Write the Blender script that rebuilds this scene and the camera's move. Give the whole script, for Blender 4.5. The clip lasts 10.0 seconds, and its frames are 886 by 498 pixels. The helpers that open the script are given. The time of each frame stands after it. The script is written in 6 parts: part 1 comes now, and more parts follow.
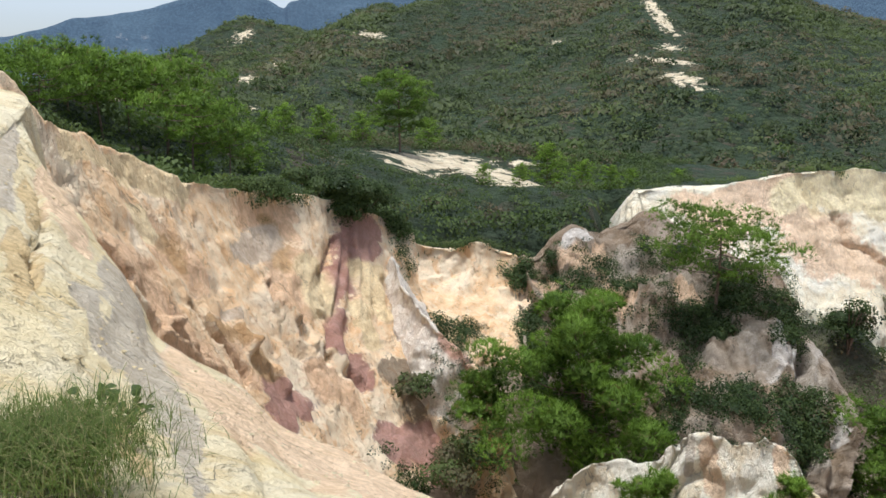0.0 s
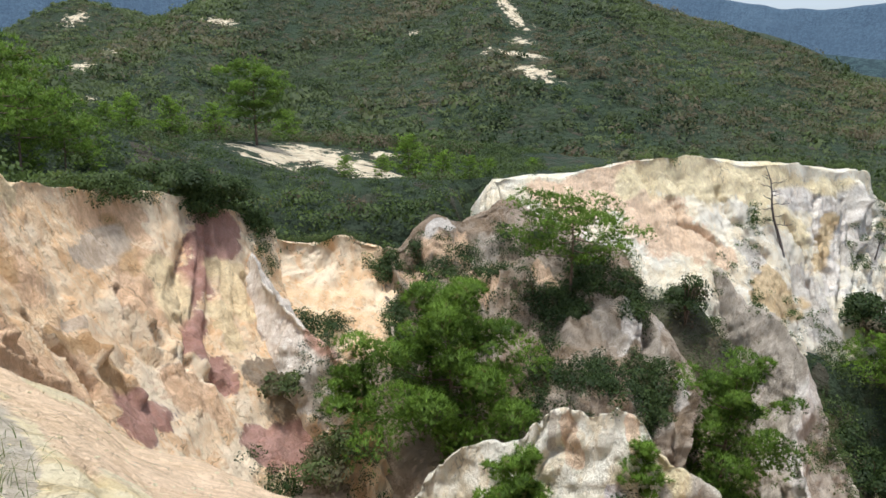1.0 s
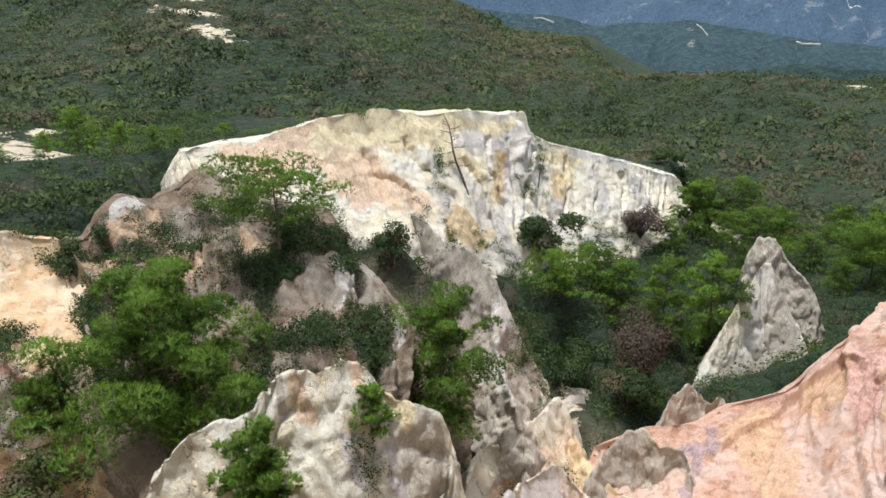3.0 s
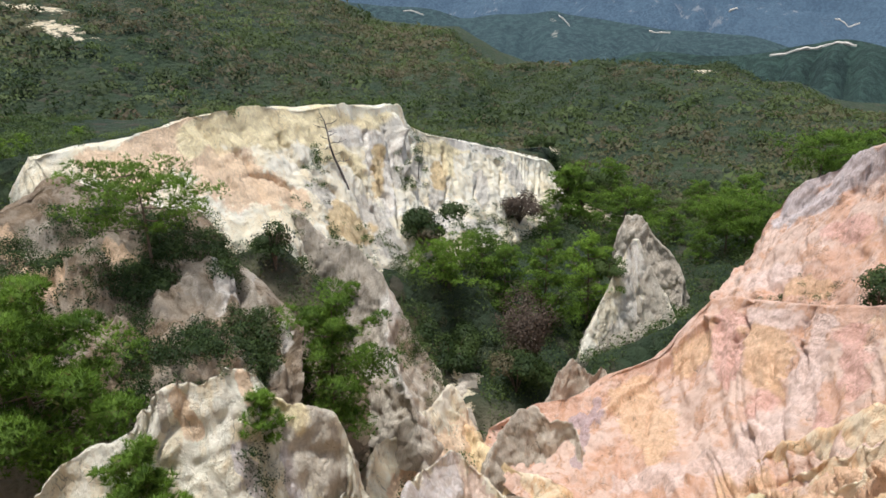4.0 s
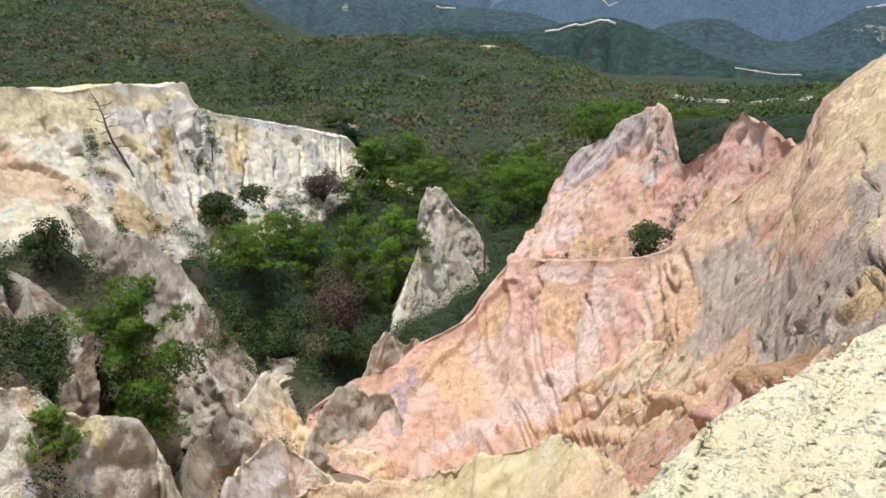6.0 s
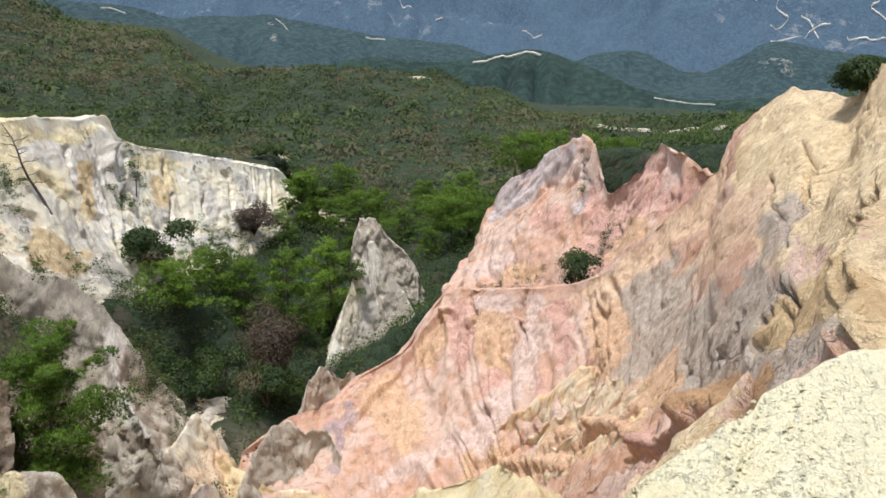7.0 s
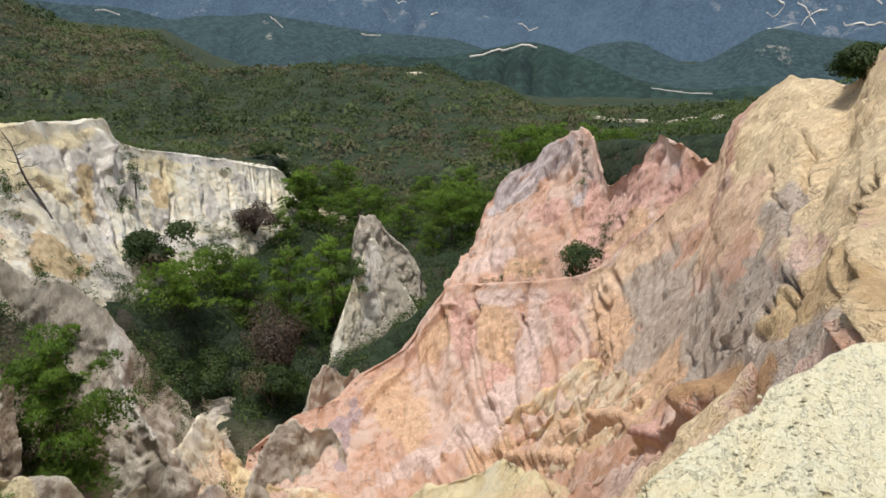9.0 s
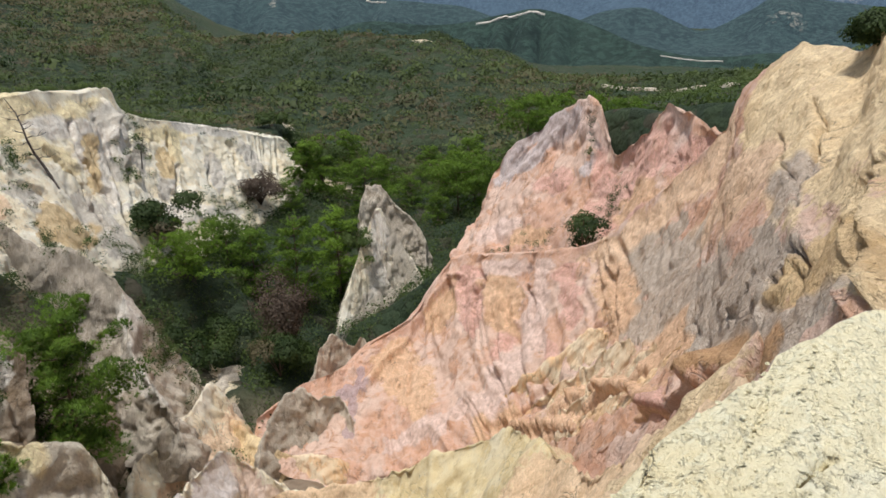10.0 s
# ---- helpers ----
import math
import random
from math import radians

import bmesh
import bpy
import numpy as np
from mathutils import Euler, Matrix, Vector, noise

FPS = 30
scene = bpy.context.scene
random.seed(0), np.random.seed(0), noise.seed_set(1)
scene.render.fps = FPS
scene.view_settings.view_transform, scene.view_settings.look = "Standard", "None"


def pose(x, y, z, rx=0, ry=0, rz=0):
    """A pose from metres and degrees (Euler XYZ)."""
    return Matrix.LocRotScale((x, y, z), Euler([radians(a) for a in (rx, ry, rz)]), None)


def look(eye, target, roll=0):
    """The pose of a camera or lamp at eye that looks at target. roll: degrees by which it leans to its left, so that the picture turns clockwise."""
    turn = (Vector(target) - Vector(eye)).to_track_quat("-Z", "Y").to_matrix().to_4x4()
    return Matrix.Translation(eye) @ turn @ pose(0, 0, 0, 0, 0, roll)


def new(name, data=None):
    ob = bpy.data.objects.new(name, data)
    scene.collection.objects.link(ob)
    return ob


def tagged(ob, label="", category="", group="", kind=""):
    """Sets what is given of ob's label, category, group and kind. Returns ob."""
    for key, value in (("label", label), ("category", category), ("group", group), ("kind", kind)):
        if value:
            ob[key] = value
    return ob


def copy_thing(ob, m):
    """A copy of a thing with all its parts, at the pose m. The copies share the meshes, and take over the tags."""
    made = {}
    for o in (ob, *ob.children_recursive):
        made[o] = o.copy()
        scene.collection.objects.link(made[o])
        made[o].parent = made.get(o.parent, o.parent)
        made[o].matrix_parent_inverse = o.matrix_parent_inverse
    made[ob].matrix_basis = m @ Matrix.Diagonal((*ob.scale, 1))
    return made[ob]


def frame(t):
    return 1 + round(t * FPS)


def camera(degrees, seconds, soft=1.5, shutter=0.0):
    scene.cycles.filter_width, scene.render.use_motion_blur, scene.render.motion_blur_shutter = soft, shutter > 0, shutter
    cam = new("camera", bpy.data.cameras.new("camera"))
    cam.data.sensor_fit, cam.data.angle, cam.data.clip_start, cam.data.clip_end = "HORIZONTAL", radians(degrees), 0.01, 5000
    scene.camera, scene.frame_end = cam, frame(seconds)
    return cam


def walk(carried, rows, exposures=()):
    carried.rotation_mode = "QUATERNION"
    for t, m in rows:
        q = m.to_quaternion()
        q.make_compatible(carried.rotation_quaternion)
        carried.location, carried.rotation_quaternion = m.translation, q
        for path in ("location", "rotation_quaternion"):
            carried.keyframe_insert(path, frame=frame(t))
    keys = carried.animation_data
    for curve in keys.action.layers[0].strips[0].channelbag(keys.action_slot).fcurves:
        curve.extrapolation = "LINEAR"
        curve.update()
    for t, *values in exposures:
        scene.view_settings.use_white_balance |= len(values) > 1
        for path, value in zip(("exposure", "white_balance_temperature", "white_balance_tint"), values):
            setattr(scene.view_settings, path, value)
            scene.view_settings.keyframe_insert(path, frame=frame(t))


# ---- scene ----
cam = camera(66.36, 10.0, soft=1.55)
PATH = [
    (0.0, pose(-0.000, 0.000, 40.000, 76.00, 0.00, 0.00)),
    (0.5, pose(0.039, 0.004, 40.017, 75.55, -0.39, -6.02)),
    (1.0, pose(0.062, 0.050, 40.038, 75.32, -0.61, -11.55)),
    (1.5, pose(0.110, 0.034, 40.019, 74.91, -0.40, -17.04)),
    (2.0, pose(0.193, -0.005, 39.991, 73.94, -0.18, -23.57)),
    (2.5, pose(0.249, -0.013, 39.997, 72.63, 0.17, -30.62)),
    (4.0, pose(0.384, -0.060, 39.947, 71.34, 1.28, -47.35)),
    (4.5, pose(0.418, -0.038, 40.012, 70.41, 0.92, -51.86)),
    (5.0, pose(0.399, -0.125, 40.089, 70.20, 0.14, -56.56)),
    (5.5, pose(0.368, -0.214, 40.079, 69.22, -0.02, -60.61)),
    (7.0, pose(0.293, -0.238, 40.445, 71.52, -0.62, -69.68)),
    (7.5, pose(0.339, -0.260, 40.466, 73.14, -1.13, -71.87)),
    (8.0, pose(0.251, -0.239, 40.524, 73.90, -1.27, -72.50)),
    (8.5, pose(0.246, -0.216, 40.512, 71.77, 0.34, -70.62)),
    (9.0, pose(0.262, -0.215, 40.505, 71.11, 0.60, -70.05)),
    (9.5, pose(0.252, -0.202, 40.499, 69.57, 0.64, -69.84)),
    (10.0, pose(0.262, -0.202, 40.483, 68.60, 0.77, -69.57)),
]
walk(cam, PATH, exposures=[(0.0, 0.46, 5850, 10), (2.5, 0.52, 5800, 10), (4.0, 0.42, 6000, 10), (7.5, 0.42, 6000, 10), (8.5, 0.26, 6150, 10), (10.0, 0.16, 6200, 10)])

# ---------------------------------------------------------------- daylight
world = bpy.data.worlds.new("hazy_sky")
scene.world = world
world.use_nodes = True
wn = world.node_tree.nodes
sky = wn.new("ShaderNodeTexSky")
sky.sky_type = "NISHITA"
sky.sun_disc = False
sky.sun_elevation = radians(82.8)
sky.sun_rotation = radians(346)
sky.air_density, sky.dust_density, sky.ozone_density = 1.0, 1.6, 1.0
haze = wn.new("ShaderNodeHueSaturation")
haze.inputs["Saturation"].default_value = 0.45
world.node_tree.links.new(sky.outputs[0], haze.inputs["Color"])
world.node_tree.links.new(haze.outputs[0], wn["Background"].inputs[0])
wn["Background"].inputs[1].default_value = 0.11
sun = new("sun", bpy.data.lights.new("sun", "SUN"))
sun.data.energy, sun.data.angle, sun.data.color = 3.3, radians(8), (1.0, 0.95, 0.88)
sun.matrix_world = look((-4, 16, 160), (0, 0, 30))


# ---------------------------------------------------------------- noise
def lattice(ix, iy, iz, seed):
    h = (ix.astype(np.int64) * 374761393 + iy.astype(np.int64) * 668265263 + iz.astype(np.int64) * 1440662683 + seed * 974711) & 0xFFFFFFFF
    h = ((h ^ (h >> 13)) * 1274126177) & 0xFFFFFFFF
    h = ((h ^ (h >> 16)) * 2246822519) & 0xFFFFFFFF
    return ((h ^ (h >> 15)) & 0xFFFFFF) / float(0xFFFFFF) * 2 - 1


# -- relief of the land --
def lattice2(ix, iy, seed):
    h = (ix.astype(np.int64) * 374761393 + iy.astype(np.int64) * 668265263 + seed * 974711) & 0xFFFFFFFF
    h = ((h ^ (h >> 13)) * 1274126177) & 0xFFFFFFFF
    h = ((h ^ (h >> 16)) * 2246822519) & 0xFFFFFFFF
    return ((h ^ (h >> 15)) & 0xFFFFFF) / float(0xFFFFFF) * 2 - 1


def noise2(x, y, seed=0):
    ix, iy = np.floor(x), np.floor(y)
    fx, fy = x - ix, y - iy
    fx, fy = fx * fx * (3 - 2 * fx), fy * fy * (3 - 2 * fy)
    a = lattice2(ix, iy, seed) * (1 - fx) + lattice2(ix + 1, iy, seed) * fx
    b = lattice2(ix, iy + 1, seed) * (1 - fx) + lattice2(ix + 1, iy + 1, seed) * fx
    return a * (1 - fy) + b * fy


def fbm2(x, y, seed=0, octaves=4):
    total, amp = 0, 1.0
    for k in range(octaves):
        total = total + amp * noise2(x * 2 ** k + 17.3 * k, y * 2 ** k - 9.1 * k, seed + k)
        amp *= 0.5
    return total


def smooth(a, b, x):
    t = np.clip((x - a) / (b - a), 0, 1)
    return t * t * (3 - 2 * t)


# crests and feet of the bare faces
ORANGE_CREST = [(-12.0, 17.2, 40.7), (-11.8, 18.6, 40.1), (-12.0, 20.7, 39.0), (-12.3, 22.8, 38.2), (-12.3, 26.1, 37.3), (-11.5, 28.5, 36.2), (-11.2, 30.7, 35.3), (-10.2, 34.1, 34.4), (-8.4, 37.6, 33.8), (-6.0, 40.9, 32.5), (-3.1, 42.9, 30.8), (-1.9, 44.7, 29.5)]
ORANGE_FOOT = [(-9.8, 13.5, 36.9), (-9.6, 15.3, 35.8), (-9.3, 16.6, 33.9), (-9.1, 18.4, 32.0), (-8.3, 20.1, 29.9), (-7.1, 21.8, 27.7), (-6.4, 23.3, 25.9), (-5.5, 24.9, 24.2), (-4.3, 26.5, 22.6), (-3.0, 27.6, 21.3), (-1.2, 29.0, 20.4), (0.5, 31.1, 19.9)]
ALCOVE_CREST = [(-3.7, 45.8, 30.2), (-2.4, 46.7, 29.0), (0.7, 48.5, 27.9), (2.7, 48.5, 28.1), (5.0, 48.2, 27.6), (6.3, 46.7, 26.7)]
ALCOVE_FOOT = [(-2.3, 40.4, 25.5), (-0.5, 40.1, 24.5), (1.6, 39.7, 23.6), (3.4, 39.3, 23.0), (5.1, 39.2, 23.0), (7.0, 38.9, 23.1)]
BROWN_CREST = [(5.1, 49.1, 27.4), (6.5, 48.0, 27.4), (7.9, 48.1, 28.7), (9.6, 48.9, 29.3), (11.7, 49.4, 28.8), (15.7, 50.7, 30.3), (17.8, 48.8, 29.1), (19.6, 44.5, 28.0), (20.5, 40.7, 28.1), (20.5, 37.1, 26.1), (20.8, 33.7, 24.3), (20.8, 31.0, 22.7)]
BROWN_FOOT = [(4.9, 37.4, 23.8), (5.7, 35.8, 23.1), (6.4, 34.2, 22.5), (7.1, 32.7, 22.0), (8.1, 31.6, 21.6), (9.6, 30.7, 21.8), (11.0, 29.9, 22.3), (12.8, 28.9, 22.8), (13.9, 29.3, 23.1), (15.7, 28.7, 22.5), (17.3, 28.6, 21.8), (18.8, 28.0, 21.3)]
WHITE_CREST = [(14.8, 59.0, 27.6), (15.8, 56.1, 30.8), (16.5, 53.9, 31.4), (21.3, 52.3, 31.9), (25.6, 51.6, 32.8), (29.6, 51.9, 33.1), (35.5, 52.9, 32.8), (41.3, 53.6, 32.4), (48.2, 55.7, 31.5), (55.0, 57.6, 30.5), (57.3, 57.6, 27.7), (67.6, 57.6, 24.5), (78.3, 56.2, 21.2), (84.2, 55.8, 18.9), (87.1, 55.5, 15.3)]
WHITE_FOOT = [(13.2, 52.3, 24.9), (13.1, 48.1, 25.1), (13.2, 43.7, 25.0), (17.1, 43.1, 24.1), (21.9, 43.6, 24.9), (26.3, 43.5, 24.6), (29.6, 43.7, 24.1), (34.1, 43.5, 21.9), (38.8, 43.7, 18.9), (44.3, 45.0, 17.2), (48.9, 45.8, 16.0), (57.9, 47.8, 14.7), (67.1, 48.9, 13.3), (76.5, 50.5, 14.2), (83.3, 51.1, 13.7)]
UPPER_CREST = [(65.1, 19.6, 19.5), (64.6, 19.0, 20.8), (64.4, 18.2, 23.0), (63.9, 16.6, 25.4), (62.6, 13.4, 27.8), (61.6, 11.8, 29.3), (60.6, 9.9, 30.7), (59.9, 8.8, 31.2), (58.9, 8.1, 31.2), (57.9, 7.4, 30.4), (56.7, 6.6, 28.8), (55.0, 5.7, 27.6), (53.8, 4.6, 28.7), (51.7, 3.0, 30.6), (50.5, 2.3, 31.8), (49.1, 1.4, 32.7), (48.1, 0.6, 32.5), (46.5, -0.3, 31.9), (45.4, -1.0, 31.8), (43.4, -1.8, 32.0)]
UPPER_FOOT = [(55.2, 19.7, 16.8), (53.7, 17.5, 17.1), (52.5, 14.6, 17.4), (51.5, 11.3, 18.3), (50.1, 9.2, 19.1), (48.7, 7.2, 20.2), (47.3, 5.4, 21.5), (45.8, 4.1, 23.0), (44.5, 2.6, 24.9), (42.7, 1.3, 27.2)]
PINK_CREST = [(34.4, 27.5, 10.8), (38.5, 26.4, 11.2), (40.6, 24.0, 12.0), (43.4, 22.8, 13.2), (46.4, 20.6, 14.2), (48.6, 18.9, 17.1), (49.2, 16.9, 19.4), (46.4, 10.7, 21.6), (43.9, 5.4, 24.0), (41.5, 1.6, 28.4), (39.5, -1.5, 32.7), (39.0, -2.1, 34.6), (37.9, -2.4, 35.6), (33.7, -4.2, 37.8), (29.3, -5.6, 38.1), (27.6, -5.8, 39.0), (23.1, -6.0, 39.5), (18.9, -8.4, 40.0)]
PINK_FOOT = [(32.0, 26.6, 10.1), (32.3, 23.1, 10.0), (32.6, 19.8, 9.5), (33.2, 16.7, 9.9), (34.0, 14.6, 10.5), (34.7, 12.8, 11.2), (34.6, 10.8, 12.0), (34.2, 7.7, 13.6), (33.0, 4.8, 16.4), (29.8, 1.9, 20.0), (24.9, -0.0, 24.3), (19.0, -1.1, 28.8), (14.9, -1.6, 31.8), (11.6, -1.8, 34.1), (11.3, -2.1, 34.9), (10.1, -2.2, 35.9), (8.1, -2.0, 36.7), (6.5, -2.9, 37.6)]
# rim of the ravine, walked round in plan, with the height of its edge
RIM = [
    (-11.8, 18.6, 40.1), (-12.3, 22.8, 38.2), (-11.5, 28.5, 36.2), (-10.2, 34.1, 34.4), (-6.0, 40.9, 32.5), (-2.3, 44.7, 29.5),
    (2.7, 48.5, 28.1), (7.3, 48.0, 28.1), (11.7, 49.4, 28.8), (17.0, 53.8, 31.5), (25.6, 51.6, 32.8), (41.3, 53.6, 32.4),
    (55.1, 57.4, 30.4), (67.6, 57.6, 24.5), (83.2, 55.6, 19.4), (126.8, 73.2, 7.5), (132.4, 33.0, 8.5), (62.8, 18.2, 21.1),
    (58.8, 8.9, 31.2), 
] + [
    (47.6, 1.1, 32.9), (39.5, -1.5, 32.8), (33.9, -2.1, 36.1), (21.8, -4.2, 38.7), (15.5, -4.1, 39.8),
    (11.9, -5.3, 40.2), (7.6, -5.6, 39.0), (4.6, -2.5, 38.4), (3.7, -0.9, 38.4), (2.8, -0.1, 38.1), (2.4, 0.9, 38.1), (1.7, 2.0, 38.1), (0.5, 2.8, 38.1),
    (-0.6, 3.2, 38.1), (-2.1, 4.8, 38.2), (-6.1, 10.2, 38.3), (-11.7, 16.2, 39.3),
]
# high ground away from the rim
HIGH = [
    (-26.0, 15.0, 41.0), (-30.0, 0.0, 38.4), (-25.7, -30.6, 38.6), (0.0, -40.0, 38.6), (25.7, -30.6, 40.0), (34.6, -20.0, 42.1), (56.4, -20.5, 40.0), (0.0, 0.0, 38.9), (0.4, -0.3, 38.9), (-1.5, -1.5, 38.8), (1.0, -2.0, 38.8), (-2.7, 2.3, 38.1), (3.1, -1.8, 38.1), (0.0, -40.0, 39.0),
    (-33.6, 49.7, 40.3), (-22.2, 61.0, 36.0), (-10.4, 73.9, 32.7), (2.6, 74.3, 30.2), (16.5, 77.5, 28.6), (36.3, 81.4, 27.5), (67.0, 85.7, 23.6), (91.3, 82.2, 17.2),
    (73.7, -7.7, 28.3), (78.2, 2.7, 23.4), (87.0, 12.2, 20.5), (67.5, -16.8, 32.7), (-60.0, 103.9, 37.9), (0.0, 139.2, 25.4), (50.9, 139.9, 21.7), (101.7, 121.2, 16.1), (-129.9, 75.0, 40.0), (99.9, -173.0, 29.5),
]
# bed of the ravine
BED = [
    (-2.2, 27.3, 21.5), (1.8, 28.9, 20.4), (20.7, 31.5, 19.1), (24.8, 30.3, 15.6),
    (20.0, 27.6, 19.1), (18.2, 27.7, 20.4), (21.5, 28.3, 17.6), (38.3, 32.2, 10.2), (34.1, 31.1, 10.4), (30.9, 25.7, 10.6),
    (4.3, 12.0, 19.6), (8.7, 10.3, 16.6), (0.0, 10.6, 24.2), (-2.8, 8.6, 29.3), (-4.3, 8.1, 32.3), (13.0, 7.5, 14.0), (14.6, 3.9, 17.6), (12.3, 0.9, 24.2), (10.4, -0.7, 30.6), (8.7, -1.4, 34.3),
    (41.7, 27.1, 6.4), 
] + [
    (45.9, 24.4, 6.2), (50.1, 22.3, 7.0), (51.8, 18.8, 9.5), (35.1, 36.3, 11.4), (37.2, 34.7, 8.2), (44.2, 37.1, 8.0), (41.9, 32.7, 8.1), (56.4, 39.5, 7.9), (50.4, 31.5, 7.0), (59.5, 31.6, 4.9), (62.4, 25.2, 9.3), (70.9, 25.8, 8.0), (85.0, 41.4, 7.4), (83.6, 52.3, 7.0), (73.4, 57.4, 9.7), (94.1, 34.2, 8.4), (101.6, 54.0, 5.9), (119.4, 53.2, 6.2), (114.6, 37.2, 6.6), (59.4, 14.8, 15.3), (51.6, 7.3, 19.5),
]
for foot in (ORANGE_FOOT, ALCOVE_FOOT, BROWN_FOOT, WHITE_FOOT, UPPER_FOOT, PINK_FOOT):
    BED += [(px, py, pz) for px, py, pz in foot]
# crests of the hills: place, and how fast the ground falls away
HILLS = [
    [(-192.9, 395.5, 43.1), (-135.6, 417.4, 70.7), (-83.7, 430.8, 72.2), (-29.8, 426.8, 83.5), (57.7, 410.8, 105.7), (115.7, 378.3, 99.1), (196.1, 358.1, 77.2), (230.9, 362.5, 52.0), (255.8, 320.4, 35.7), (233.2, 233.2, 27.9), (229.0, 185.4, 26.1), (226.1, 146.8, 24.9), (213.3, 108.7, 23.3), (205.7, 74.9, 18.5), (196.6, 52.7, 15.4), (185.6, 29.4, 11.6)],
    [(110.2, 371.9, 80.8), (101.5, 303.3, 48.9), (96.8, 252.1, 37.2), (91.4, 205.3, 29.0), (85.8, 162.8, 21.3)],
]
FALL = [(0.44, 0.2), (0.40, 0.3)]


def weighted(points, x, y, power):
    num, den = 0.0, 0.0
    for px, py, pz in points:
        w = 1.0 / (((x - px) ** 2 + (y - py) ** 2) + 1.5) ** (power / 2)
        num, den = num + w * pz, den + w
    return num / den


def rim_distance(x, y):
    """Signed metres to the rim, above zero outside the ravine."""
    best = np.full(np.shape(x), 1e9)
    inside = np.zeros(np.shape(x), bool)
    for (ax, ay, az), (bx, by, bz) in zip(RIM, RIM[1:] + RIM[:1]):
        dx, dy = bx - ax, by - ay
        t = np.clip(((x - ax) * dx + (y - ay) * dy) / (dx * dx + dy * dy), 0, 1)
        best = np.minimum(best, np.hypot(x - ax - t * dx, y - ay - t * dy))
        cross = ((ay > y) != (by > y)) & (x < (bx - ax) * (y - ay) / (by - ay + 1e-9) + ax)
        inside ^= cross
    return np.where(inside, -best, best)


def land(x, y):
    x, y = np.asarray(x, float), np.asarray(y, float)
    side = rim_distance(x, y)
    r = np.hypot(x, y)
    high = weighted(RIM + HIGH, x, y, 3.2) - 0.5
    far = smooth(130, 260, r)
    high = high * (1 - far) + 8.0 * far
    high = high - 48.0 * smooth(290, 470, r)
    bed = weighted(BED, x, y, 3.0) - 0.3
    mix = smooth(0.3, 2.8, side)
    z = bed * (1 - mix) + high * mix
    hill = np.full(np.shape(x), -1e3)
    for crest, (f0, f1) in zip(HILLS, FALL):
        total = len(crest) - 1
        for k, ((ax, ay, az), (bx, by, bz)) in enumerate(zip(crest, crest[1:])):
            dx, dy = bx - ax, by - ay
            t = np.clip(((x - ax) * dx + (y - ay) * dy) / (dx * dx + dy * dy), 0, 1)
            d = np.hypot(x - ax - t * dx, y - ay - t * dy)
            fall = f0 + (f1 - f0) * (k + t) / total
            top = az + (bz - az) * t
            hill = np.maximum(hill, top - fall * (np.sqrt(d * d + 400) - 20))
    turn = np.arctan2(x, y) * 300 + 14 * noise2(x / 80, y / 80, 12)
    hill = hill + far * (5.0 * fbm2(x / 90, y / 90, 3) - 13.0 * np.abs(noise2(turn / 55, r / 260, 8)) + 4.5 * np.abs(noise2(turn / 21, r / 110, 18)))
    k = 6.0
    blend = np.clip(0.5 + 0.5 * (hill - z) / k, 0, 1)
    rolled = z * (1 - blend) + hill * blend + k * blend * (1 - blend)
    z = np.where(r > 120, z + (rolled - z) * smooth(120, 150, r), z)
    z = z + 0.35 * fbm2(x / 7, y / 7, 5) * smooth(2, 8, np.abs(side)) * smooth(6, 14, r)
    return z


# -- end of relief --
def noise3(p, seed=0):
    i = np.floor(p)
    f = p - i
    f = f * f * (3 - 2 * f)
    out = 0
    for cx in (0, 1):
        for cy in (0, 1):
            for cz in (0, 1):
                w = (f[..., 0] if cx else 1 - f[..., 0]) * (f[..., 1] if cy else 1 - f[..., 1]) * (f[..., 2] if cz else 1 - f[..., 2])
                out = out + w * lattice(i[..., 0] + cx, i[..., 1] + cy, i[..., 2] + cz, seed)
    return out


def fbm3(p, seed=0, octaves=4):
    return sum(0.5 ** k * noise3(p * 2 ** k + 11.7 * k, seed + k) for k in range(octaves))


# ---------------------------------------------------------------- materials
def shader(name, rough=0.9):
    m = bpy.data.materials.new(name)
    m.use_nodes = True
    n, l = m.node_tree.nodes, m.node_tree.links
    b = n["Principled BSDF"]
    b.inputs["Roughness"].default_value = rough
    b.inputs["Specular IOR Level"].default_value = 0.2
    return m, n, l, b


def tex(n, l, scale, detail=5.0, stretch=(1, 1, 1), rough=0.6, warp=0.0):
    pos = n.new("ShaderNodeNewGeometry")
    mp = n.new("ShaderNodeMapping")
    mp.inputs["Scale"].default_value = stretch
    t = n.new("ShaderNodeTexNoise")
    t.inputs["Scale"].default_value = scale
    t.inputs["Detail"].default_value = detail
    t.inputs["Roughness"].default_value = rough
    t.inputs["Distortion"].default_value = warp
    l.new(pos.outputs["Position"], mp.inputs["Vector"])
    l.new(mp.outputs[0], t.inputs["Vector"])
    return t.outputs["Fac"]


def span(n, l, value, lo, hi, a=0.0, b=1.0):
    r = n.new("ShaderNodeMapRange")
    r.interpolation_type = "SMOOTHSTEP"
    for k, v in zip(("From Min", "From Max", "To Min", "To Max"), (lo, hi, a, b)):
        r.inputs[k].default_value = v
    l.new(value, r.inputs["Value"])
    return r.outputs[0]


